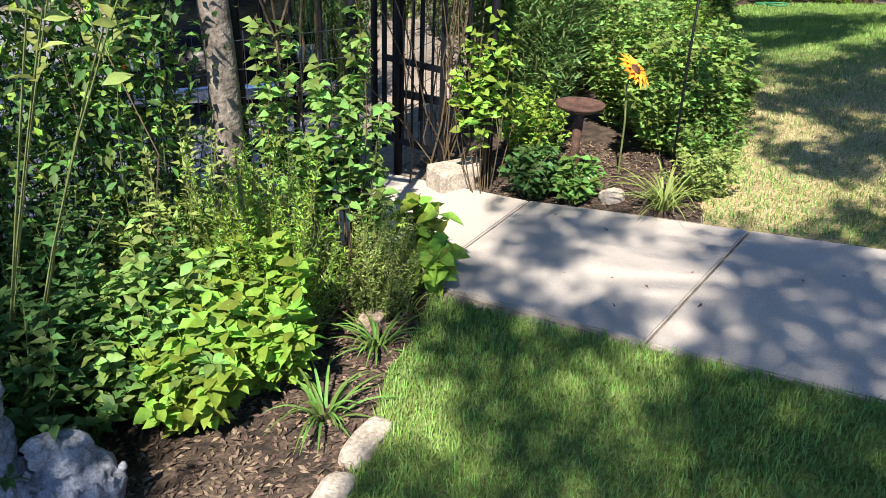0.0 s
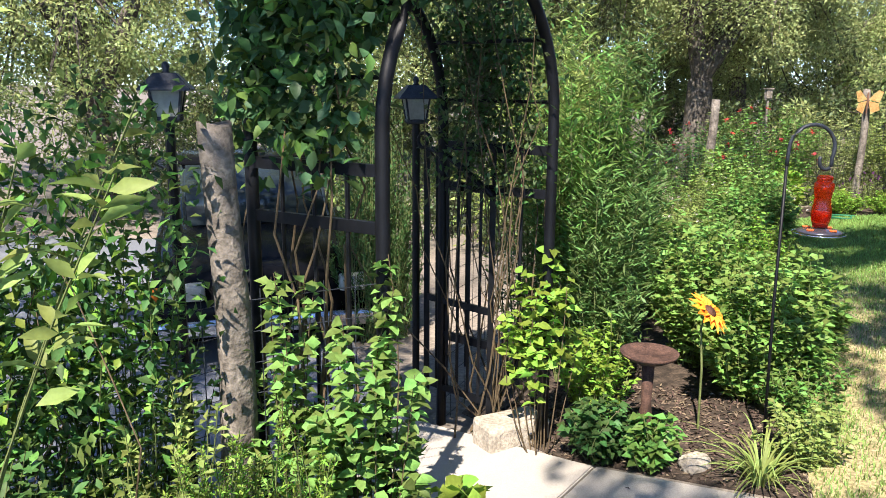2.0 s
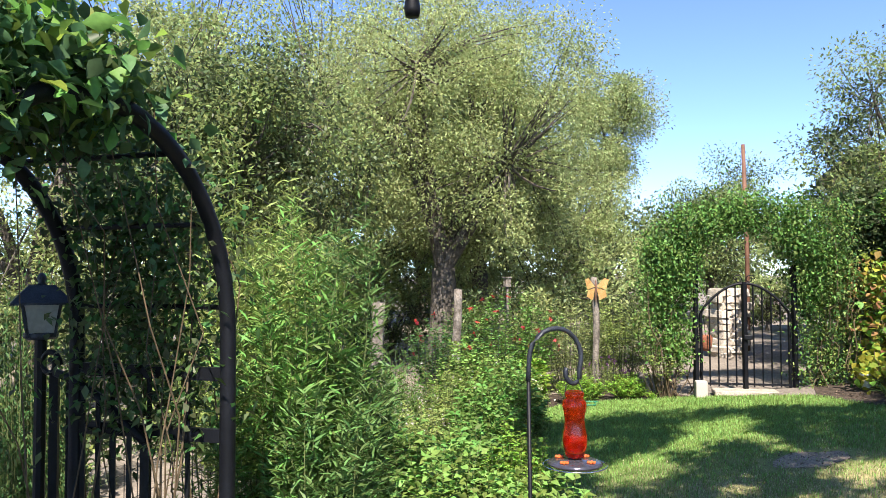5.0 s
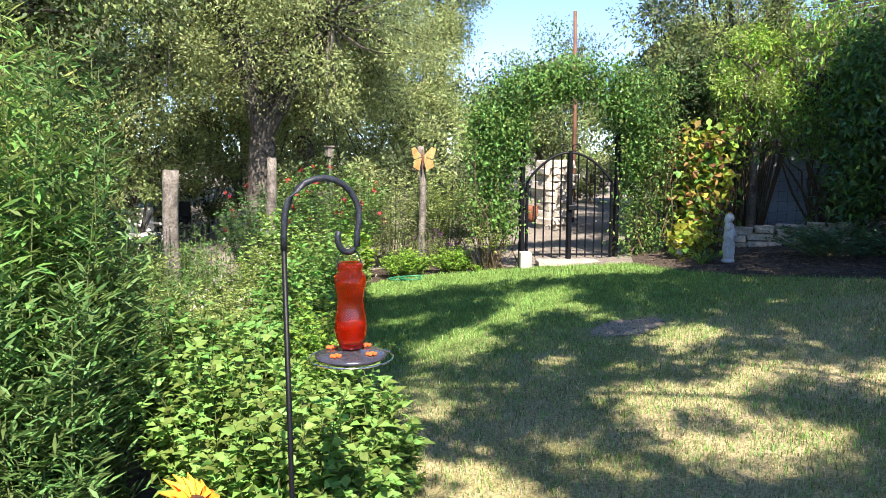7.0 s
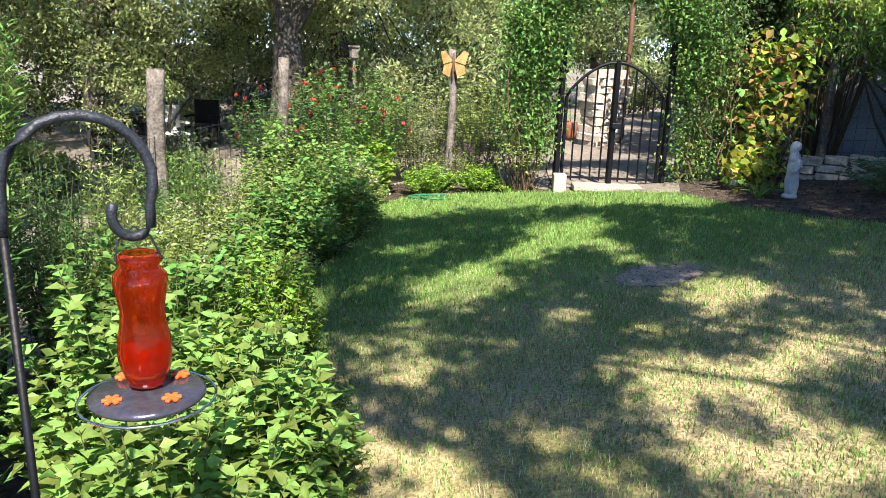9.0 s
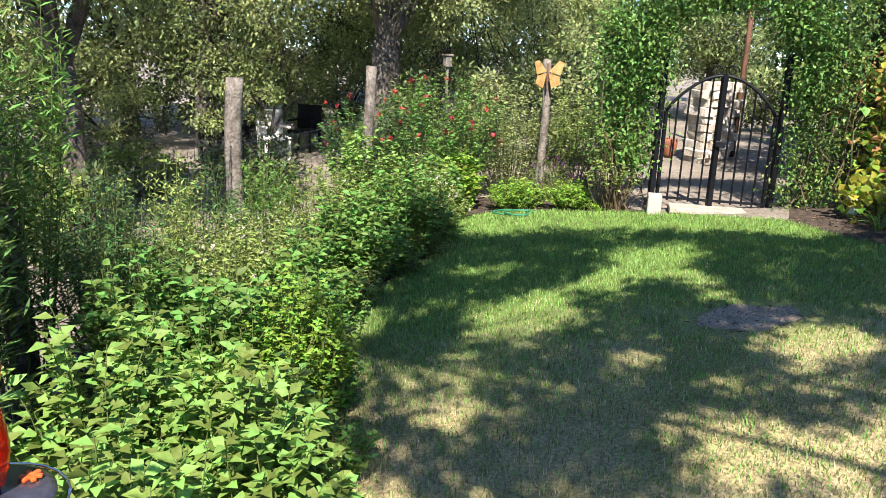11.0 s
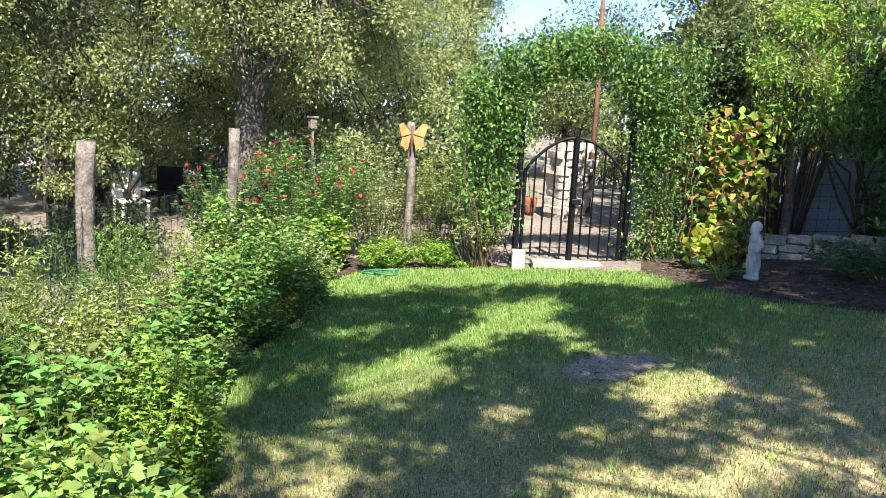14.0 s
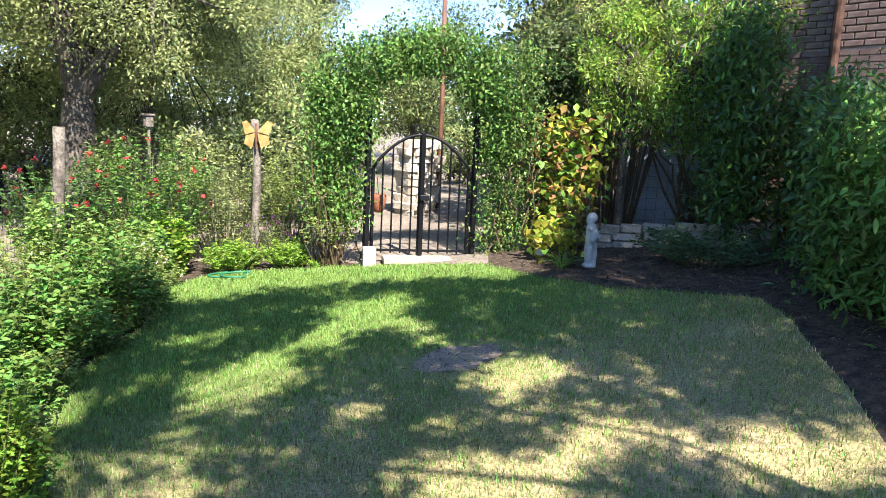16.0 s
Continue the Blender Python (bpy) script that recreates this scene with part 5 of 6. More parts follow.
def rock(x, y, w, d, h, mat, label, turn=0.0, seed=0, lift=0.0, rough=0.18, category="stone", group=""):
    bm = bmesh.new()
    bmesh.ops.create_icosphere(bm, subdivisions=3, radius=1.0)
    for v in bm.verts:
        p = v.co.copy()
        q = Vector([math.copysign(abs(c) ** 0.6, c) for c in p])
        v.co = q * (1 + rough * noise.noise(p * 1.8 + Vector((seed, seed * 2, 0))) + 0.06 * noise.noise(p * 5 + Vector((seed, 0, 0))))
    bmesh.ops.transform(bm, matrix=Matrix.Translation((x, y, gz(x, y, h / 2 - 0.02 + lift))) @ Matrix.Rotation(turn, 4, "Z") @ Matrix.Diagonal((w / 2, d / 2, h / 2, 1)), verts=bm.verts[:])
    me = bpy.data.meshes.new("rock")
    bm.to_mesh(me)
    bm.free()
    me.materials.append(mat)
    return tagged(new("stone", me), label, category, group)


solid("stone_block", Shape().box((0.08, 4.26, gz(0.08, 4.26) + 0.06), (0.36, 0.2, 0.17), 0.55, 0.022), STONE, "squared pale limestone block beside the arbour", "block")
rock(0.92, 3.86, 0.14, 0.10, 0.09, STONE, "small pale stone in the mulch", 0.4, 5)
rock(0.86, 4.22, 0.10, 0.08, 0.07, STONE, "small pale stone in the mulch", 1.4, 6)
rock(-0.22, 1.86, 0.24, 0.10, 0.07, STONE, "pale edging stone between lawn and bed", 1.15, 8, rough=0.1)
rock(-0.30, 1.60, 0.24, 0.10, 0.07, STONE, "pale edging stone between lawn and bed", 1.25, 9, rough=0.1)
rock(-0.28, 2.62, 0.13, 0.10, 0.09, SOIL, "small brown stone in the flower bed", 1.25, 9)

# ---- cast stone figures ----


def figure(name, label, blobs, mat, x, y, z0, voxel, turn=0.0, fold=0.006, size=1.0):
    """One plain cast shape, melted together out of rounded lumps."""
    bm = bmesh.new()
    for (cx, cy, cz), (sx, sy, sz), tilt in blobs:
        bmesh.ops.create_icosphere(bm, subdivisions=3, radius=1.0, matrix=Matrix.Translation((cx, cy, cz)) @ Matrix.Rotation(tilt, 4, "Y") @ Matrix.Diagonal((sx, sy, sz, 1)))
    me = bpy.data.meshes.new(name)
    bm.to_mesh(me)
    bm.free()
    me.materials.append(mat)
    ob = tagged(new(name, me), label, "statue")
    ob.matrix_basis = pose(x, y, z0, 0, 0, turn) @ Matrix.Scale(size, 4)
    r = ob.modifiers.new("melt", "REMESH")
    r.mode, r.voxel_size, r.use_smooth_shade = "VOXEL", voxel, True
    tex = bpy.data.textures.new(name, "MARBLE")
    tex.noise_scale, tex.turbulence = 0.05, 9.0
    dsp = ob.modifiers.new("wear", "DISPLACE")
    dsp.texture, dsp.strength, dsp.mid_level = tex, fold, 0.5
    return ob


saint = [((0, 0, 0.03), (0.085, 0.075, 0.03), 0), ((0, 0, 0.16), (0.075, 0.06, 0.17), 0), ((0, 0, 0.30), (0.075, 0.055, 0.14), 0), ((0, 0, 0.39), (0.082, 0.05, 0.06), 0), ((0.0, -0.005, 0.495), (0.038, 0.042, 0.05), 0),
         ((0, 0.012, 0.47), (0.05, 0.04, 0.07), 0), ((-0.06, -0.03, 0.33), (0.028, 0.04, 0.07), 0.5), ((0.06, -0.03, 0.33), (0.028, 0.04, 0.07), -0.5), ((0.0, -0.06, 0.31), (0.06, 0.02, 0.022), 0),
         ((-0.03, -0.045, 0.14), (0.018, 0.02, 0.15), 0.04), ((0.025, -0.045, 0.14), (0.018, 0.02, 0.15), -0.04)]
figure("saint_statue", "pale grey cast stone statue of a robed saint", saint, STATUE_PALE, 7.03, 8.15, gz(7.03, 8.15) - 0.005, 0.008, 38)
kids = [((0, 0, 0.04), (0.24, 0.17, 0.05), 0), ((-0.10, 0, 0.17), (0.10, 0.11, 0.13), 0.15), ((-0.11, 0.01, 0.33), (0.075, 0.08, 0.12), 0.1), ((-0.10, -0.01, 0.48), (0.06, 0.065, 0.07), 0), ((-0.09, 0.0, 0.53), (0.066, 0.07, 0.035), 0),
        ((-0.13, -0.10, 0.24), (0.04, 0.09, 0.045), 0), ((-0.04, -0.09, 0.13), (0.05, 0.11, 0.05), 0), ((-0.17, -0.09, 0.12), (0.05, 0.11, 0.05), 0), ((-0.20, -0.02, 0.32), (0.032, 0.04, 0.10), 0.3),
        ((0.11, 0.02, 0.15), (0.12, 0.11, 0.12), -0.1), ((0.10, 0.02, 0.26), (0.075, 0.08, 0.08), -0.2), ((0.04, -0.02, 0.33), (0.05, 0.05, 0.055), 0), ((0.16, -0.09, 0.12), (0.05, 0.10, 0.05), 0), ((0.08, -0.11, 0.13), (0.045, 0.09, 0.045), 0),
        ((0.18, 0.0, 0.20), (0.04, 0.05, 0.09), -0.6), ((0.02, -0.12, 0.07), (0.15, 0.04, 0.03), 0)]
for k in range(9):  # hanging folds of the robes
    a = 2.6 + k * 0.45
    kids.append(((-0.10 + math.cos(a) * 0.095, math.sin(a) * 0.105, 0.16), (0.012, 0.016, 0.13), 0.2 * math.cos(a)))
    kids.append(((0.11 + math.cos(a) * 0.115, 0.02 + math.sin(a) * 0.105, 0.13), (0.012, 0.016, 0.10), 0.25 * math.cos(a)))
figure("seated_figure_statue", "grey weathered cast stone statue of two seated figures", kids, STATUE, -1.10, 1.56, gz(-1.10, 1.56), 0.006, 12, 0.016, 0.92)

# ---- lanterns ----


def lantern(x, y, top, label, turn=0.3):
    """A post lantern with a sloping roof, four glass sides and a finial."""
    ob = thing("post_lantern", label, "lantern", group="post lanterns", at=(x, y, gz(x, y)))
    z = top - 0.24
    part("post", Shape().tube([(x, y, gz(x, y) - 0.05), (x, y, z)], 0.022, 8), IRON, ob)
    c, sn = math.cos(turn), math.sin(turn)

    def at(u, v, h):
        return (x + u * c - v * sn, y + u * sn + v * c, z + h)
    lo, hi = 0.045, 0.065
    part("glass", Shape().add([at(a * lo, b * lo, 0.015) for a, b in ((-1, -1), (1, -1), (1, 1), (-1, 1))] + [at(a * hi, b * hi, 0.13) for a, b in ((-1, -1), (1, -1), (1, 1), (-1, 1))],
                              [(0, 1, 5, 4), (1, 2, 6, 5), (2, 3, 7, 6), (3, 0, 4, 7)]), CLEAR, ob, "frosted glass sides")
    for a, b in ((-1, -1), (1, -1), (1, 1), (-1, 1)):
        part("corner_bar", Shape().bar(at(a * lo, b * lo, 0.0), at(a * hi, b * hi, 0.135), 0.010), IRON_GREY, ob)
    part("base_plate", Shape().lathe((x, y, z), [(0.05, -0.01), (0.062, 0.0), (0.062, 0.014), (0.05, 0.016)], 16), IRON_GREY, ob)
    part("roof", Shape().add([at(a * 0.105, b * 0.105, 0.13) for a, b in ((-1, -1), (1, -1), (1, 1), (-1, 1))] + [at(a * 0.045, b * 0.045, 0.195) for a, b in ((-1, -1), (1, -1), (1, 1), (-1, 1))]
                             + [at(a * 0.105, b * 0.105, 0.122) for a, b in ((-1, -1), (1, -1), (1, 1), (-1, 1))],
                             [(0, 1, 5, 4), (1, 2, 6, 5), (2, 3, 7, 6), (3, 0, 4, 7), (4, 5, 6, 7), (8, 9, 1, 0), (9, 10, 2, 1), (10, 11, 3, 2), (11, 8, 0, 3), (11, 10, 9, 8)]), IRON_GREY, ob, "grey sloping metal roof")
    part("finial", Shape().lathe((x, y, z), [(0.02, 0.195), (0.012, 0.205), (0.018, 0.222), (0.012, 0.236), (0.004, 0.242)], 12), IRON_GREY, ob, smooth=True)
    return ob


lantern(-0.47, 4.70, 1.64, "grey metal post lantern behind the arbour gate")
lantern(-1.42, 3.75, 1.68, "grey metal post lantern behind the cedar post")

# ---- parked car ----
car = thing("parked_car", "black parked car with a chrome bumper on the driveway", "car", at=(-2.6, 8.2, gz(-2.6, 8.2)))
cz = gz(-2.6, 8.2) + 0.01
cm = Matrix.Translation((-2.6, 8.2, cz)) @ Matrix.Rotation(math.atan2(-0.92, 0.38), 4, "Z")


def prism(profile, half, mat, name, label="", bevel=0.05, taper=1.0):
    """A side outline drawn across the car's width, rounded."""
    bm = bmesh.new()
    rows = []
    for sy in (-1, 1):
        rows.append([bm.verts.new((x, sy * half * (taper if z > 0.95 else 1.0), z)) for x, z in profile])
    n = len(profile)
    bm.faces.new(rows[0][::-1])
    bm.faces.new(rows[1])
    for i in range(n):
        bm.faces.new((rows[0][i], rows[0][(i + 1) % n], rows[1][(i + 1) % n], rows[1][i]))
    bmesh.ops.recalc_face_normals(bm, faces=bm.faces[:])
    bmesh.ops.bevel(bm, geom=bm.edges[:], offset=bevel, segments=3, affect="EDGES")
    bmesh.ops.transform(bm, matrix=cm, verts=bm.verts[:])
    me = bpy.data.meshes.new(name)
    bm.to_mesh(me)
    bm.free()
    me.materials.append(mat)
    me.polygons.foreach_set("use_smooth", [True] * len(me.polygons))
    return part(name, me, mat, car, label)


prism([(-2.25, 0.32), (-2.28, 0.7), (-2.15, 0.98), (-1.2, 1.02), (0.95, 1.0), (1.9, 0.88), (2.22, 0.72), (2.25, 0.32)], 0.90, CAR_PAINT, "body", bevel=0.07)
prism([(-1.95, 0.97), (-1.35, 1.46), (0.05, 1.50), (0.95, 0.98)], 0.80, CAR_GLASS, "cabin_glass", "dark glass cabin", 0.05, 0.86)
prism([(-1.4, 1.44), (-1.3, 1.52), (0.0, 1.54), (0.12, 1.46)], 0.70, CAR_PAINT, "roof", "", 0.03)
for x, s in ((2.3, 0.10), (-2.3, 0.10)):
    b = Shape().box((x, 0, 0.46), (0.12, 1.72, 0.13), 0, 0.03)
    b.v = [tuple(cm @ Vector(v)) for v in b.v]
    part("bumper", b, CHROME, car, "chrome bumper")
for sy in (-1, 1):
    b = Shape().box((2.2, sy * 0.66, 0.72), (0.10, 0.30, 0.14), 0, 0.03)
    b.v = [tuple(cm @ Vector(v)) for v in b.v]
    part("headlight", b, CLEAR, car, "clear headlight")
    b = Shape().box((2.14, sy * 0.86, 0.70), (0.12, 0.08, 0.09), 0, 0.02)
    b.v = [tuple(cm @ Vector(v)) for v in b.v]
    part("turn_signal", b, AMBER, car, "amber turn signal")
    for x in (-1.35, 1.4):
        b = Shape().lathe((0, 0, 0), [(0.19, -0.10), (0.31, -0.10), (0.33, -0.06), (0.33, 0.06), (0.31, 0.10), (0.19, 0.10)], 24)
        b.v = [tuple(cm @ Vector((x + v[0], sy * 0.82 + v[2], 0.33 + v[1]))) for v in b.v]
        wheel = part("wheel", b, RUBBER, car, "black rubber tyre", smooth=True)
        b = Shape().lathe((0, 0, 0), [(0.02, -0.105), (0.19, -0.102), (0.19, 0.102), (0.02, 0.105)], 18)
        b.v = [tuple(cm @ Vector((x + v[0], sy * 0.82 + v[2], 0.33 + v[1]))) for v in b.v]
        part("wheel_rim", b, CHROME, wheel)

# ---- furniture far off on the gravel ----
seat_z = gz(0.9, 17.5)
sofa = thing("garden_loveseat", "dark wicker garden loveseat on the gravel", "loveseat", at=(0.9, 17.5, seat_z))
part("seat", Shape().box((0.9, 17.45, seat_z + 0.36), (0.95, 0.5, 0.12), 0.1, 0.03), WICKER, sofa)
part("backrest", Shape().box((0.9, 17.75, seat_z + 0.55), (1.0, 0.1, 0.5), 0.1, 0.03), WICKER, sofa)
for k in (-1, 1):
    part("armrest", Shape().box((0.9 + k * 0.48, 17.5, seat_z + 0.44), (0.08, 0.5, 0.34), 0.1, 0.02), WICKER, sofa)
    for j in (17.25, 17.72):
        part("leg", Shape().box((0.9 + k * 0.44, j, seat_z + 0.15), (0.05, 0.05, 0.31), 0.1, 0.005), WICKER, sofa)


def chair(x, y, turn, mat, label):
    z = gz(x, y)
    ob = thing("garden_chair", label, "chair", group="garden chairs", at=(x, y, z))
    c, sn = math.cos(turn), math.sin(turn)

    def q(u, v, w):
        return (x + u * c - v * sn, y + u * sn + v * c, z + w)
    part("seat", Shape().box(q(0, 0, 0.40), (0.5, 0.48, 0.05), turn, 0.015), mat, ob)
    part("backrest", Shape().box(q(0, 0.23, 0.66), (0.5, 0.05, 0.46), turn, 0.015), mat, ob)
    for u in (-0.22, 0.22):
        part("armrest", Shape().box(q(u, 0, 0.6), (0.05, 0.46, 0.04), turn, 0.01), mat, ob)
        for v in (-0.2, 0.2):
            part("leg", Shape().box(q(u, v, 0.2), (0.045, 0.045, 0.41), turn, 0.006), mat, ob)
    return ob


chair(1.78, 17.2, 0.35, WHITE_PAINT, "white painted garden chair on the gravel")
chair(2.35, 17.9, -0.5, IRON, "black iron garden chair on the gravel")

# ---- butterfly on its post ----
bf = thing("butterfly_ornament", "yellow and orange metal butterfly fixed to a cedar post", "garden ornament", at=(4.86, 11.42, 1.45))
for k in (-1, 1):
    for (u0, w0), (u1, w1), (u2, w2), (u3, w3) in (((0.01, 0.02), (0.12, 0.14), (0.18, 0.12), (0.14, -0.02)), ((0.01, 0.0), (0.13, -0.03), (0.15, -0.12), (0.05, -0.17))):
        pts = [(4.86 + k * u, 11.42 - 0.02 - 0.25 * u, 1.45 + w) for u, w in ((u0, w0), (u1, w1), (u2, w2), (u3, w3))]
        s = Shape().add(pts + [(a, b - 0.006, c) for a, b, c in pts], [(0, 1, 2, 3), (7, 6, 5, 4), (0, 4, 5, 1), (1, 5, 6, 2), (2, 6, 7, 3), (3, 7, 4, 0)])
        part("wing", s, WING, bf, "yellow wing with orange veins")
part("butterfly_body", Shape().tube([(4.86, 11.40, 1.28), (4.86, 11.39, 1.45), (4.86, 11.40, 1.56)], [0.008, 0.016, 0.010], 8), WOOD_DARK, bf)
bh = thing("bird_house", "small pale wooden bird house on a stake", "bird house", at=(3.95, 12.6, gz(3.95, 12.6)))
part("box", Shape().box((3.95, 12.6, 1.52), (0.09, 0.09, 0.13), 0.2, 0.008), BARK_GREY, bh)
part("stake", Shape().bar((3.95, 12.6, gz(3.95, 12.6) - 0.02), (3.95, 12.6, 1.47), 0.03), BARK_GREY, bh)
part("roof", Shape().box((3.95, 12.6, 1.6), (0.12, 0.12, 0.025), 0.2, 0.006), BARK_GREY, bh)

# ---- low stone wall and what lies behind it ----
wall = thing("garden_wall", "low dry-laid limestone wall edging the shaded bed", "wall", kind="structure", at=(8.3, 8.4, gz(8.3, 8.4)))
w0, w1 = Vector((7.75, 8.98, 0)), Vector((9.0, 7.55, 0))
L = (w1 - w0).length
ang = math.atan2(w1.y - w0.y, w1.x - w0.x)
for row in range(3):
    u = -0.1 * row
    while u < L:
        ln = random.uniform(0.14, 0.34)
        p = w0 + (w1 - w0).normalized() * (u + ln / 2)
        h = 0.085
        bm = bmesh.new()
        bmesh.ops.create_cube(bm, size=1.0)
        for v in bm.verts:
            v.co += Vector((random.uniform(-0.04, 0.04), random.uniform(-0.1, 0.1), random.uniform(-0.05, 0.05)))
        bmesh.ops.bevel(bm, geom=bm.edges[:], offset=0.07, segments=1, affect="EDGES")
        bmesh.ops.transform(bm, matrix=Matrix.Translation((p.x, p.y, gz(p.x, p.y) - 0.02 + h * (row + 0.5))) @ Matrix.Rotation(ang, 4, "Z") @ Matrix.Diagonal((ln - 0.012, random.uniform(0.2, 0.26), h - 0.006, 1)), verts=bm.verts[:])
        me = bpy.data.meshes.new("wall_stone")
        bm.to_mesh(me)
        bm.free()
        me.materials.append(STONE)
        part("wall_stone", me, STONE, wall)
        u += ln
shed = thing("garden_shed", "low blue-grey metal shed behind the wire fence", "shed", at=(9.75, 10.0, gz(9, 9.5)))
part("shed_wall", Shape().box((9.75, 10.0, gz(9, 9.5) + 0.55), (1.5, 0.9, 1.15), -0.8, 0.01), PANEL, shed)
part("shed_roof", Shape().box((9.75, 10.0, gz(9, 9.5) + 1.15), (1.65, 1.05, 0.06), -0.8, 0.01), SHINGLE, shed)
wire_panel((7.55, 9.2), (9.4, 7.7), 1.35)

# ---- beyond the iron gate ----
pillar = thing("rubble_pillar", "pale limestone rubble pillar beyond the iron gate", "pillar", at=(7.98, 13.0, gz(7.98, 13.0)))
pz = gz(7.85, 13.0) - 0.03
STONE_PALE = material("pale_limestone", (0.52, 0.47, 0.40), 0.9, 0, 9, 60, 0.3, 0.7, (0.36, 0.32, 0.27))
for row in range(10):
    u = -0.26 + random.uniform(-0.04, 0.02)
    while u < 0.22:
        ln = random.uniform(0.11, 0.22)
        bm = bmesh.new()
        bmesh.ops.create_cube(bm, size=1.0)
        for v in bm.verts:
            v.co += Vector((random.uniform(-0.12, 0.12), random.uniform(-0.1, 0.1), random.uniform(-0.14, 0.14)))
        bmesh.ops.bevel(bm, geom=bm.edges[:], offset=0.12, segments=1, affect="EDGES")
        bmesh.ops.transform(bm, matrix=Matrix.Translation((7.98 + u + ln / 2, 13.0 + random.uniform(-0.03, 0.03), pz + 0.06 + row * 0.118)) @ Matrix.Rotation(random.uniform(-0.2, 0.2), 4, "Z") @ Matrix.Diagonal((ln, 0.45, 0.125, 1)), verts=bm.verts[:])
        me = bpy.data.meshes.new("rubble_stone")
        bm.to_mesh(me)
        bm.free()
        me.materials.append(STONE_PALE)
        part("rubble_stone", me, STONE_PALE, pillar)
        u += ln
part("rubble_core", Shape().box((7.97, 13.05, pz + 0.58), (0.36, 0.30, 1.14), 0, 0.02), STONE, pillar)
solid("utility_pole", Shape().tube([(8.45, 13.1, gz(8.45, 13.1) - 0.1), (8.47, 13.1, 2.0), (8.44, 13.12, 3.9)], [0.045, 0.038, 0.032], 10), WOOD_DARK, "brown weathered wooden pole beyond the gate", "pole", smooth=True)
pot = thing("hanging_pot", "brown terracotta pot hung beside the iron gate", "pot", at=(5.83, 10.2, 0.75))
part("pot_body", Shape().lathe((5.83, 10.22, 0), [(0.04, 0.66), (0.07, 0.70), (0.085, 0.82), (0.08, 0.86), (0.07, 0.86), (0.06, 0.80)], 18), TERRACOTTA, pot, smooth=True)
part("hanger", Shape().tube([(5.83, 10.22, 0.80), (5.80, 10.2, 1.0), (5.76, 10.16, 1.12)], 0.004, 5), IRON, pot)
solid("white_urn", Shape().lathe((7.12, 9.0, gz(7.12, 9.0)), [(0.05, 0), (0.055, 0.02), (0.03, 0.06), (0.055, 0.11), (0.07, 0.16), (0.075, 0.2), (0.06, 0.23), (0.04, 0.23)], 18), WHITE_PAINT, "small white urn among the climbers", "urn", smooth=True)
solid("gazing_ball", Shape().lathe((3.05, 9.75, gz(3.05, 9.75)), [(0.01, 0.0), (0.012, 0.4), (0.03, 0.41), (0.055, 0.44), (0.065, 0.475), (0.055, 0.51), (0.03, 0.54), (0.004, 0.545)], 18), CLEAR, "pale glass gazing ball on a stake in the bed", "garden ornament", smooth=True)
hose_pts = [(4.35 + 0.28 * math.cos(k / 5) * (1 - k / 90), 10.78 + 0.1 * math.sin(k / 5) - 0.004 * k, gz(4.35, 10.8) + 0.03 + 0.02 * (k // 31)) for k in range(64)]
solid("garden_hose", Shape().tube(hose_pts, 0.011, 6), HOSE, "green garden hose lying coiled at the lawn's end", "hose", smooth=True)
# hanging on a branch over the path
chime = thing("wind_chime", "dark wind chime hanging from an overhead branch", "wind chime", at=(0.93, 4.45, 2.75))
part("branch", Shape().tube([(4.1, -4.6, 3.0), (4.3, -2.0, 4.4), (3.9, 1.4, 4.8), (3.2, 3.2, 4.3), (2.2, 3.8, 3.55), (1.5, 4.25, 3.15), (0.93, 4.5, 3.02), (0.6, 4.7, 3.0)], [0.035, 0.028, 0.02, 0.016, 0.013, 0.010, 0.008, 0.005], 7), BARK, chime, smooth=True)
part("chime_cord", Shape().tube([(0.93, 4.5, 3.02), (0.93, 4.47, 2.80)], 0.002, 4), IRON, chime)
part("chime_bell", Shape().lathe((0.93, 4.47, 0), [(0.028, 2.66), (0.034, 2.69), (0.026, 2.74), (0.03, 2.77), (0.012, 2.80)], 12), IRON, chime, smooth=True)

sprig = np.array([0.84, 4.5, 2.93]) + rng.normal(0, 1, (60, 3)) * np.array([0.07, 0.05, 0.06])
part("leaf_sprig", leaf_mesh("leaf_sprig", sprig, rng.normal(0, 0.6, (60, 3)) + np.array([-0.4, 0, -0.5]), 0.05, 0.02, GREEN_OAK_DARK, fine=True), GREEN_OAK_DARK, chime, "drooping sprig of small leaves")

# ---- house ----
house = thing("house", "brown brick house with dark shingle roof beside the garden", "house", at=(12.4, 1.8, gz(9, 1.8)))
part("wall", Shape().box((12.6, 1.9, 2.3), (5.6, 13.4, 4.6)), MORTAR, house)
part("roof", Shape().add([(9.6, -5.4, 4.5), (9.6, 8.75, 4.5), (16.0, 8.75, 4.5), (16.0, -5.4, 4.5), (12.6, -5.4, 6.6), (12.6, 8.75, 6.6), (9.6, -5.4, 4.38), (9.6, 8.75, 4.38), (16.0, 8.75, 4.38), (16.0, -5.4, 4.38)],
                         [(0, 4, 5, 1), (2, 5, 4, 3), (0, 3, 4), (1, 5, 2), (6, 7, 8, 9), (0, 1, 7, 6), (2, 3, 9, 8), (1, 2, 8, 7), (3, 0, 6, 9)]), SHINGLE, house)
win = part("window", Shape().box((9.78, 6.4, 3.35), (0.05, 1.0, 1.1), 0, 0.005), WHITE_PAINT, house, "white framed window")
part("pane", Shape().box((9.745, 6.4, 3.35), (0.02, 0.84, 0.94)), CAR_GLASS, win)
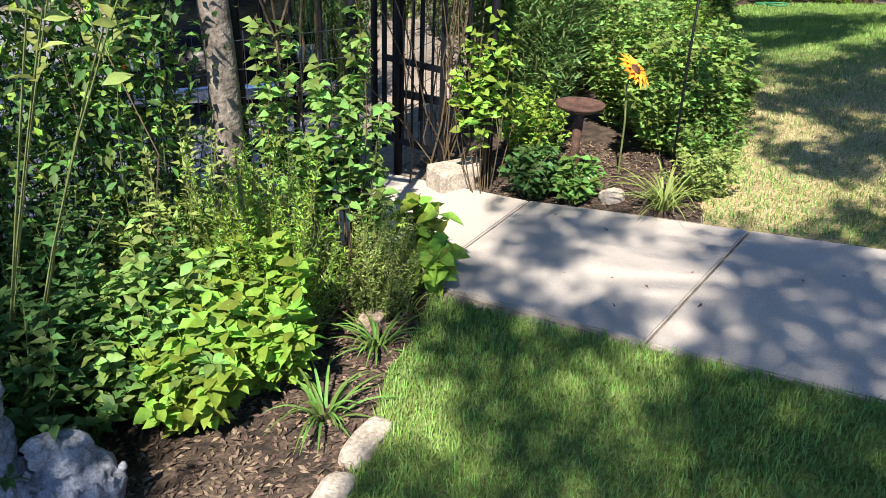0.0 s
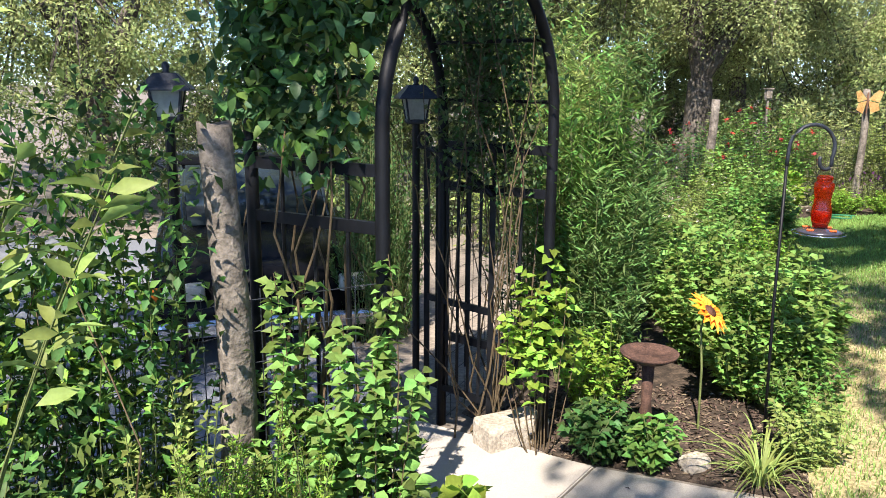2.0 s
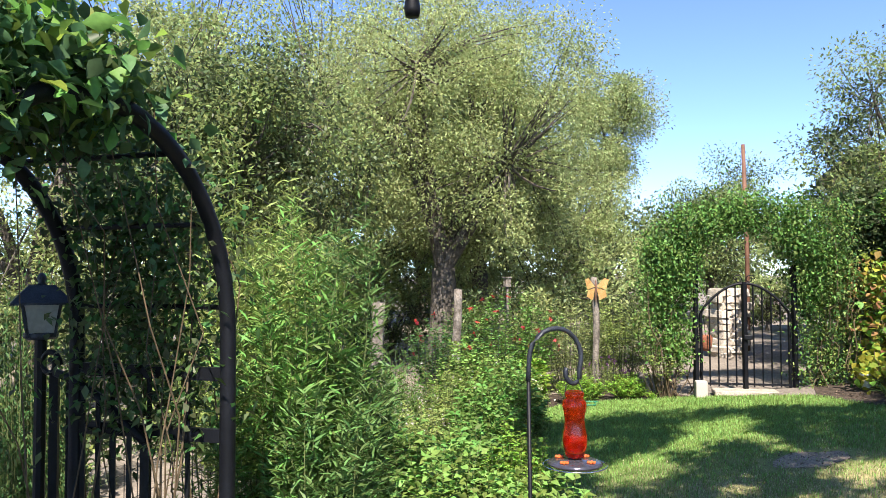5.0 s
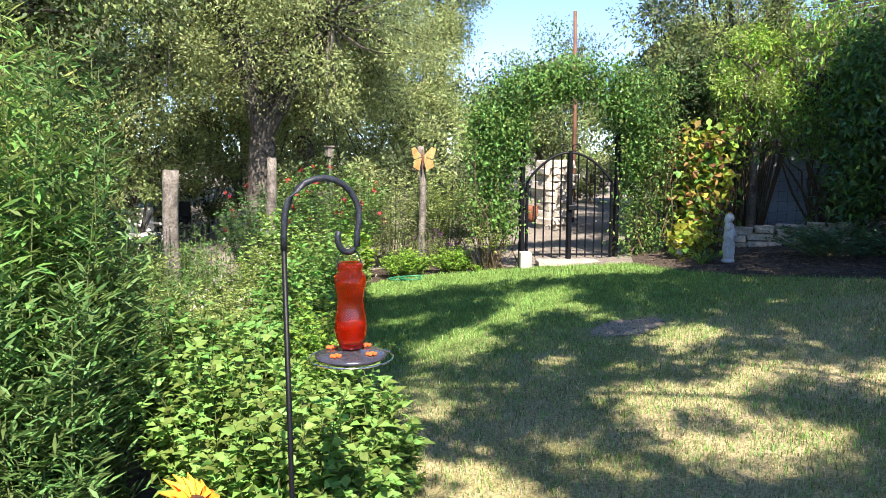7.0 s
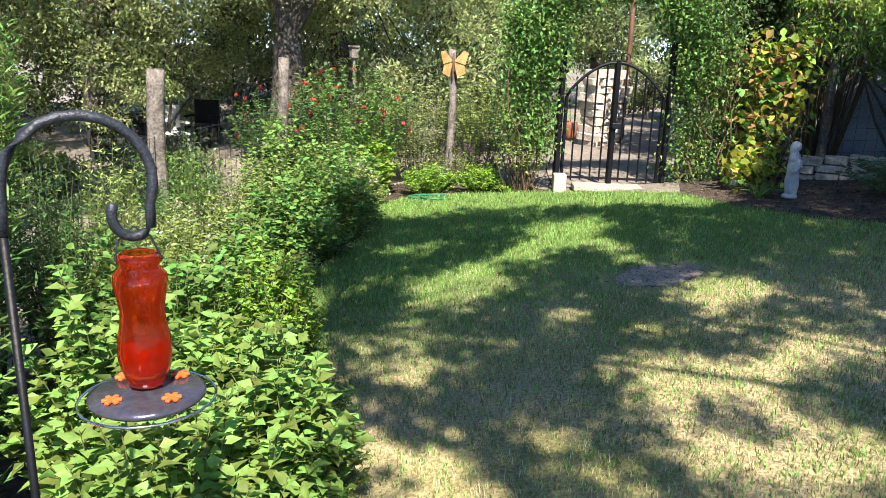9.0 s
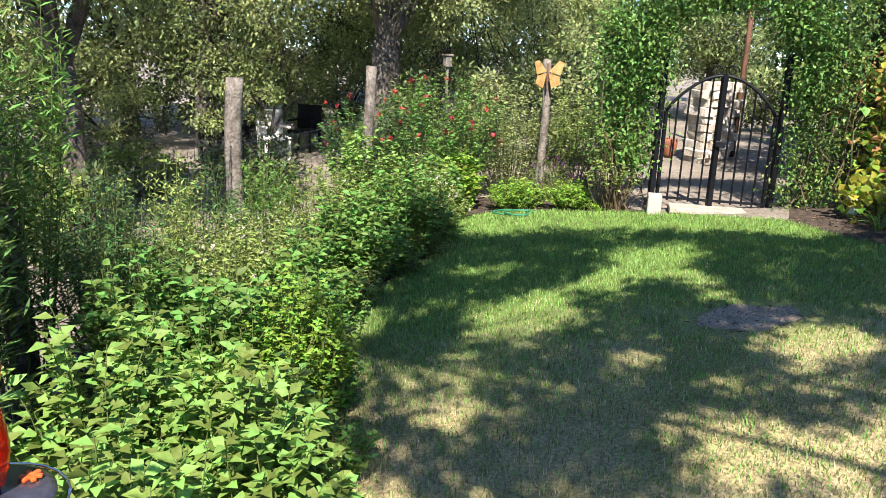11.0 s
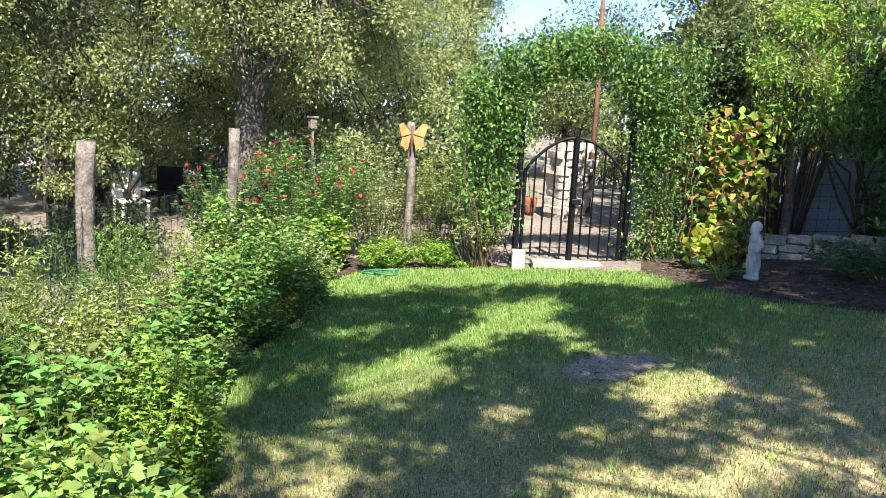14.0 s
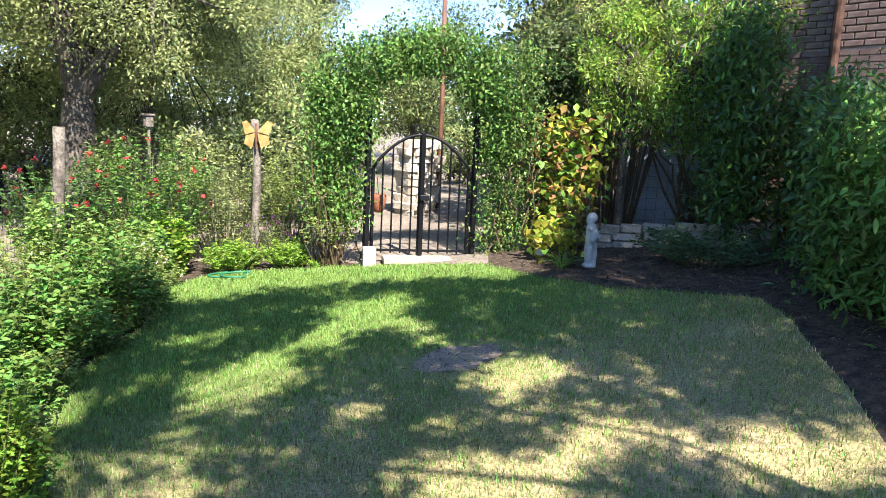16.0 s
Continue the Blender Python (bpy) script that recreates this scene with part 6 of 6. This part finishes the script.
part("downpipe", Shape().tube([(9.73, 7.55, 0.4), (9.73, 7.55, 4.4)], 0.05, 10), RUST, house)
brick_me = Shape().box((0, 0, 0), (0.045, 0.20, 0.058), 0, 0.006).mesh("brick", BRICK)
for row in range(24):
    for k in range(12):
        b = new("brick", brick_me)
        b.parent = house
        b.matrix_parent_inverse = Matrix.Translation(-house.location)
        b.location = (9.785, 6.95 + k * 0.213 - (0.106 if row % 2 else 0), 2.65 + row * 0.072)
rest = Shape()
for row in range(58):
    for k in range(23):
        y, z = 4.0 + k * 0.213 - (0.106 if row % 2 else 0), 0.42 + row * 0.0714
        if z < 2.6 or y < 6.8:
            if not (2.7 < z < 4.0 and 5.75 < y < 7.05):
                rest.box((9.785, y, z), (0.045, 0.20, 0.058))
tagged(part("brickwork", rest, BRICK, house), kind="stuff")
wing = thing("house", "grey stucco house wing seen through the shrubs", "house", at=(13.4, 12.6, gz(9, 12)))
part("wall", Shape().box((13.4, 12.6, 1.7), (5.0, 3.4, 3.6), -0.55), STUCCO, wing)
part("roof", Shape().box((13.4, 12.6, 3.6), (5.6, 4.0, 0.22), -0.55, 0.03), SHINGLE, wing)
part("window", Shape().box((12.35, 11.4, 2.6), (1.3, 0.5, 0.9), -0.55, 0.01), CAR_GLASS, wing, "dark window")

# ---- litter and mulch chips ----


def chips(name, poly, count, label, mat):
    (x0, y0), (x1, y1) = np.min(poly, 0), np.max(poly, 0)
    px, py = rng.uniform(x0, x1, count), rng.uniform(y0, y1, count)
    ok = inside(px, py, poly)
    px, py = px[ok], py[ok]
    P = np.stack([px, py, ground_z(px, py) + 0.012], 1)
    n = len(px)
    D = np.stack([rng.normal(0, 1, n), rng.normal(0, 1, n), rng.normal(0, 0.25, n)], 1)
    return tagged(new(name, leaf_mesh(name, P, D, 0.035, 0.012, mat, fine=True)), label, "mulch", "", "stuff")


chips("mulch_chips", [(-1.4, 1.2), (-0.3, 1.3), (-0.1, 2.8), (-0.6, 3.1), (-1.4, 2.6)], 6000, "loose brown mulch chips and dry leaves in the bed", MULCH_CHIP)
chips("mulch_chips", [(0.3, 4.05), (1.3, 3.52), (1.6, 4.6), (0.5, 5.2), (0.0, 4.7)], 5000, "loose brown mulch chips by the bird bath", MULCH_CHIP)
chips("mulch_chips", [(6.55, 9.1), (6.5, 7.97), (6.7, 7.2), (7.25, 6.45), (6.3, 5.2), (5.7, 4.5), (8.8, 5.0), (8.8, 7.8), (7.7, 9.0)], 7000, "loose dark mulch chips in the shaded bed", MULCH_CHIP)
chips("dry_leaves", [(4.15, 6.8), (4.6, 6.45), (5.05, 6.75), (4.6, 7.15)], 700, "dry leaves on the bare patch of lawn", MULCH_CHIP)


# a few fallen leaves on the path
chips("fallen_leaves", [(0.0, 3.0), (0.5, 3.85), (2.3, 2.75), (1.7, 1.85)], 45, "a few dry fallen leaves on the concrete path", MULCH_CHIP).location.z = 0.014
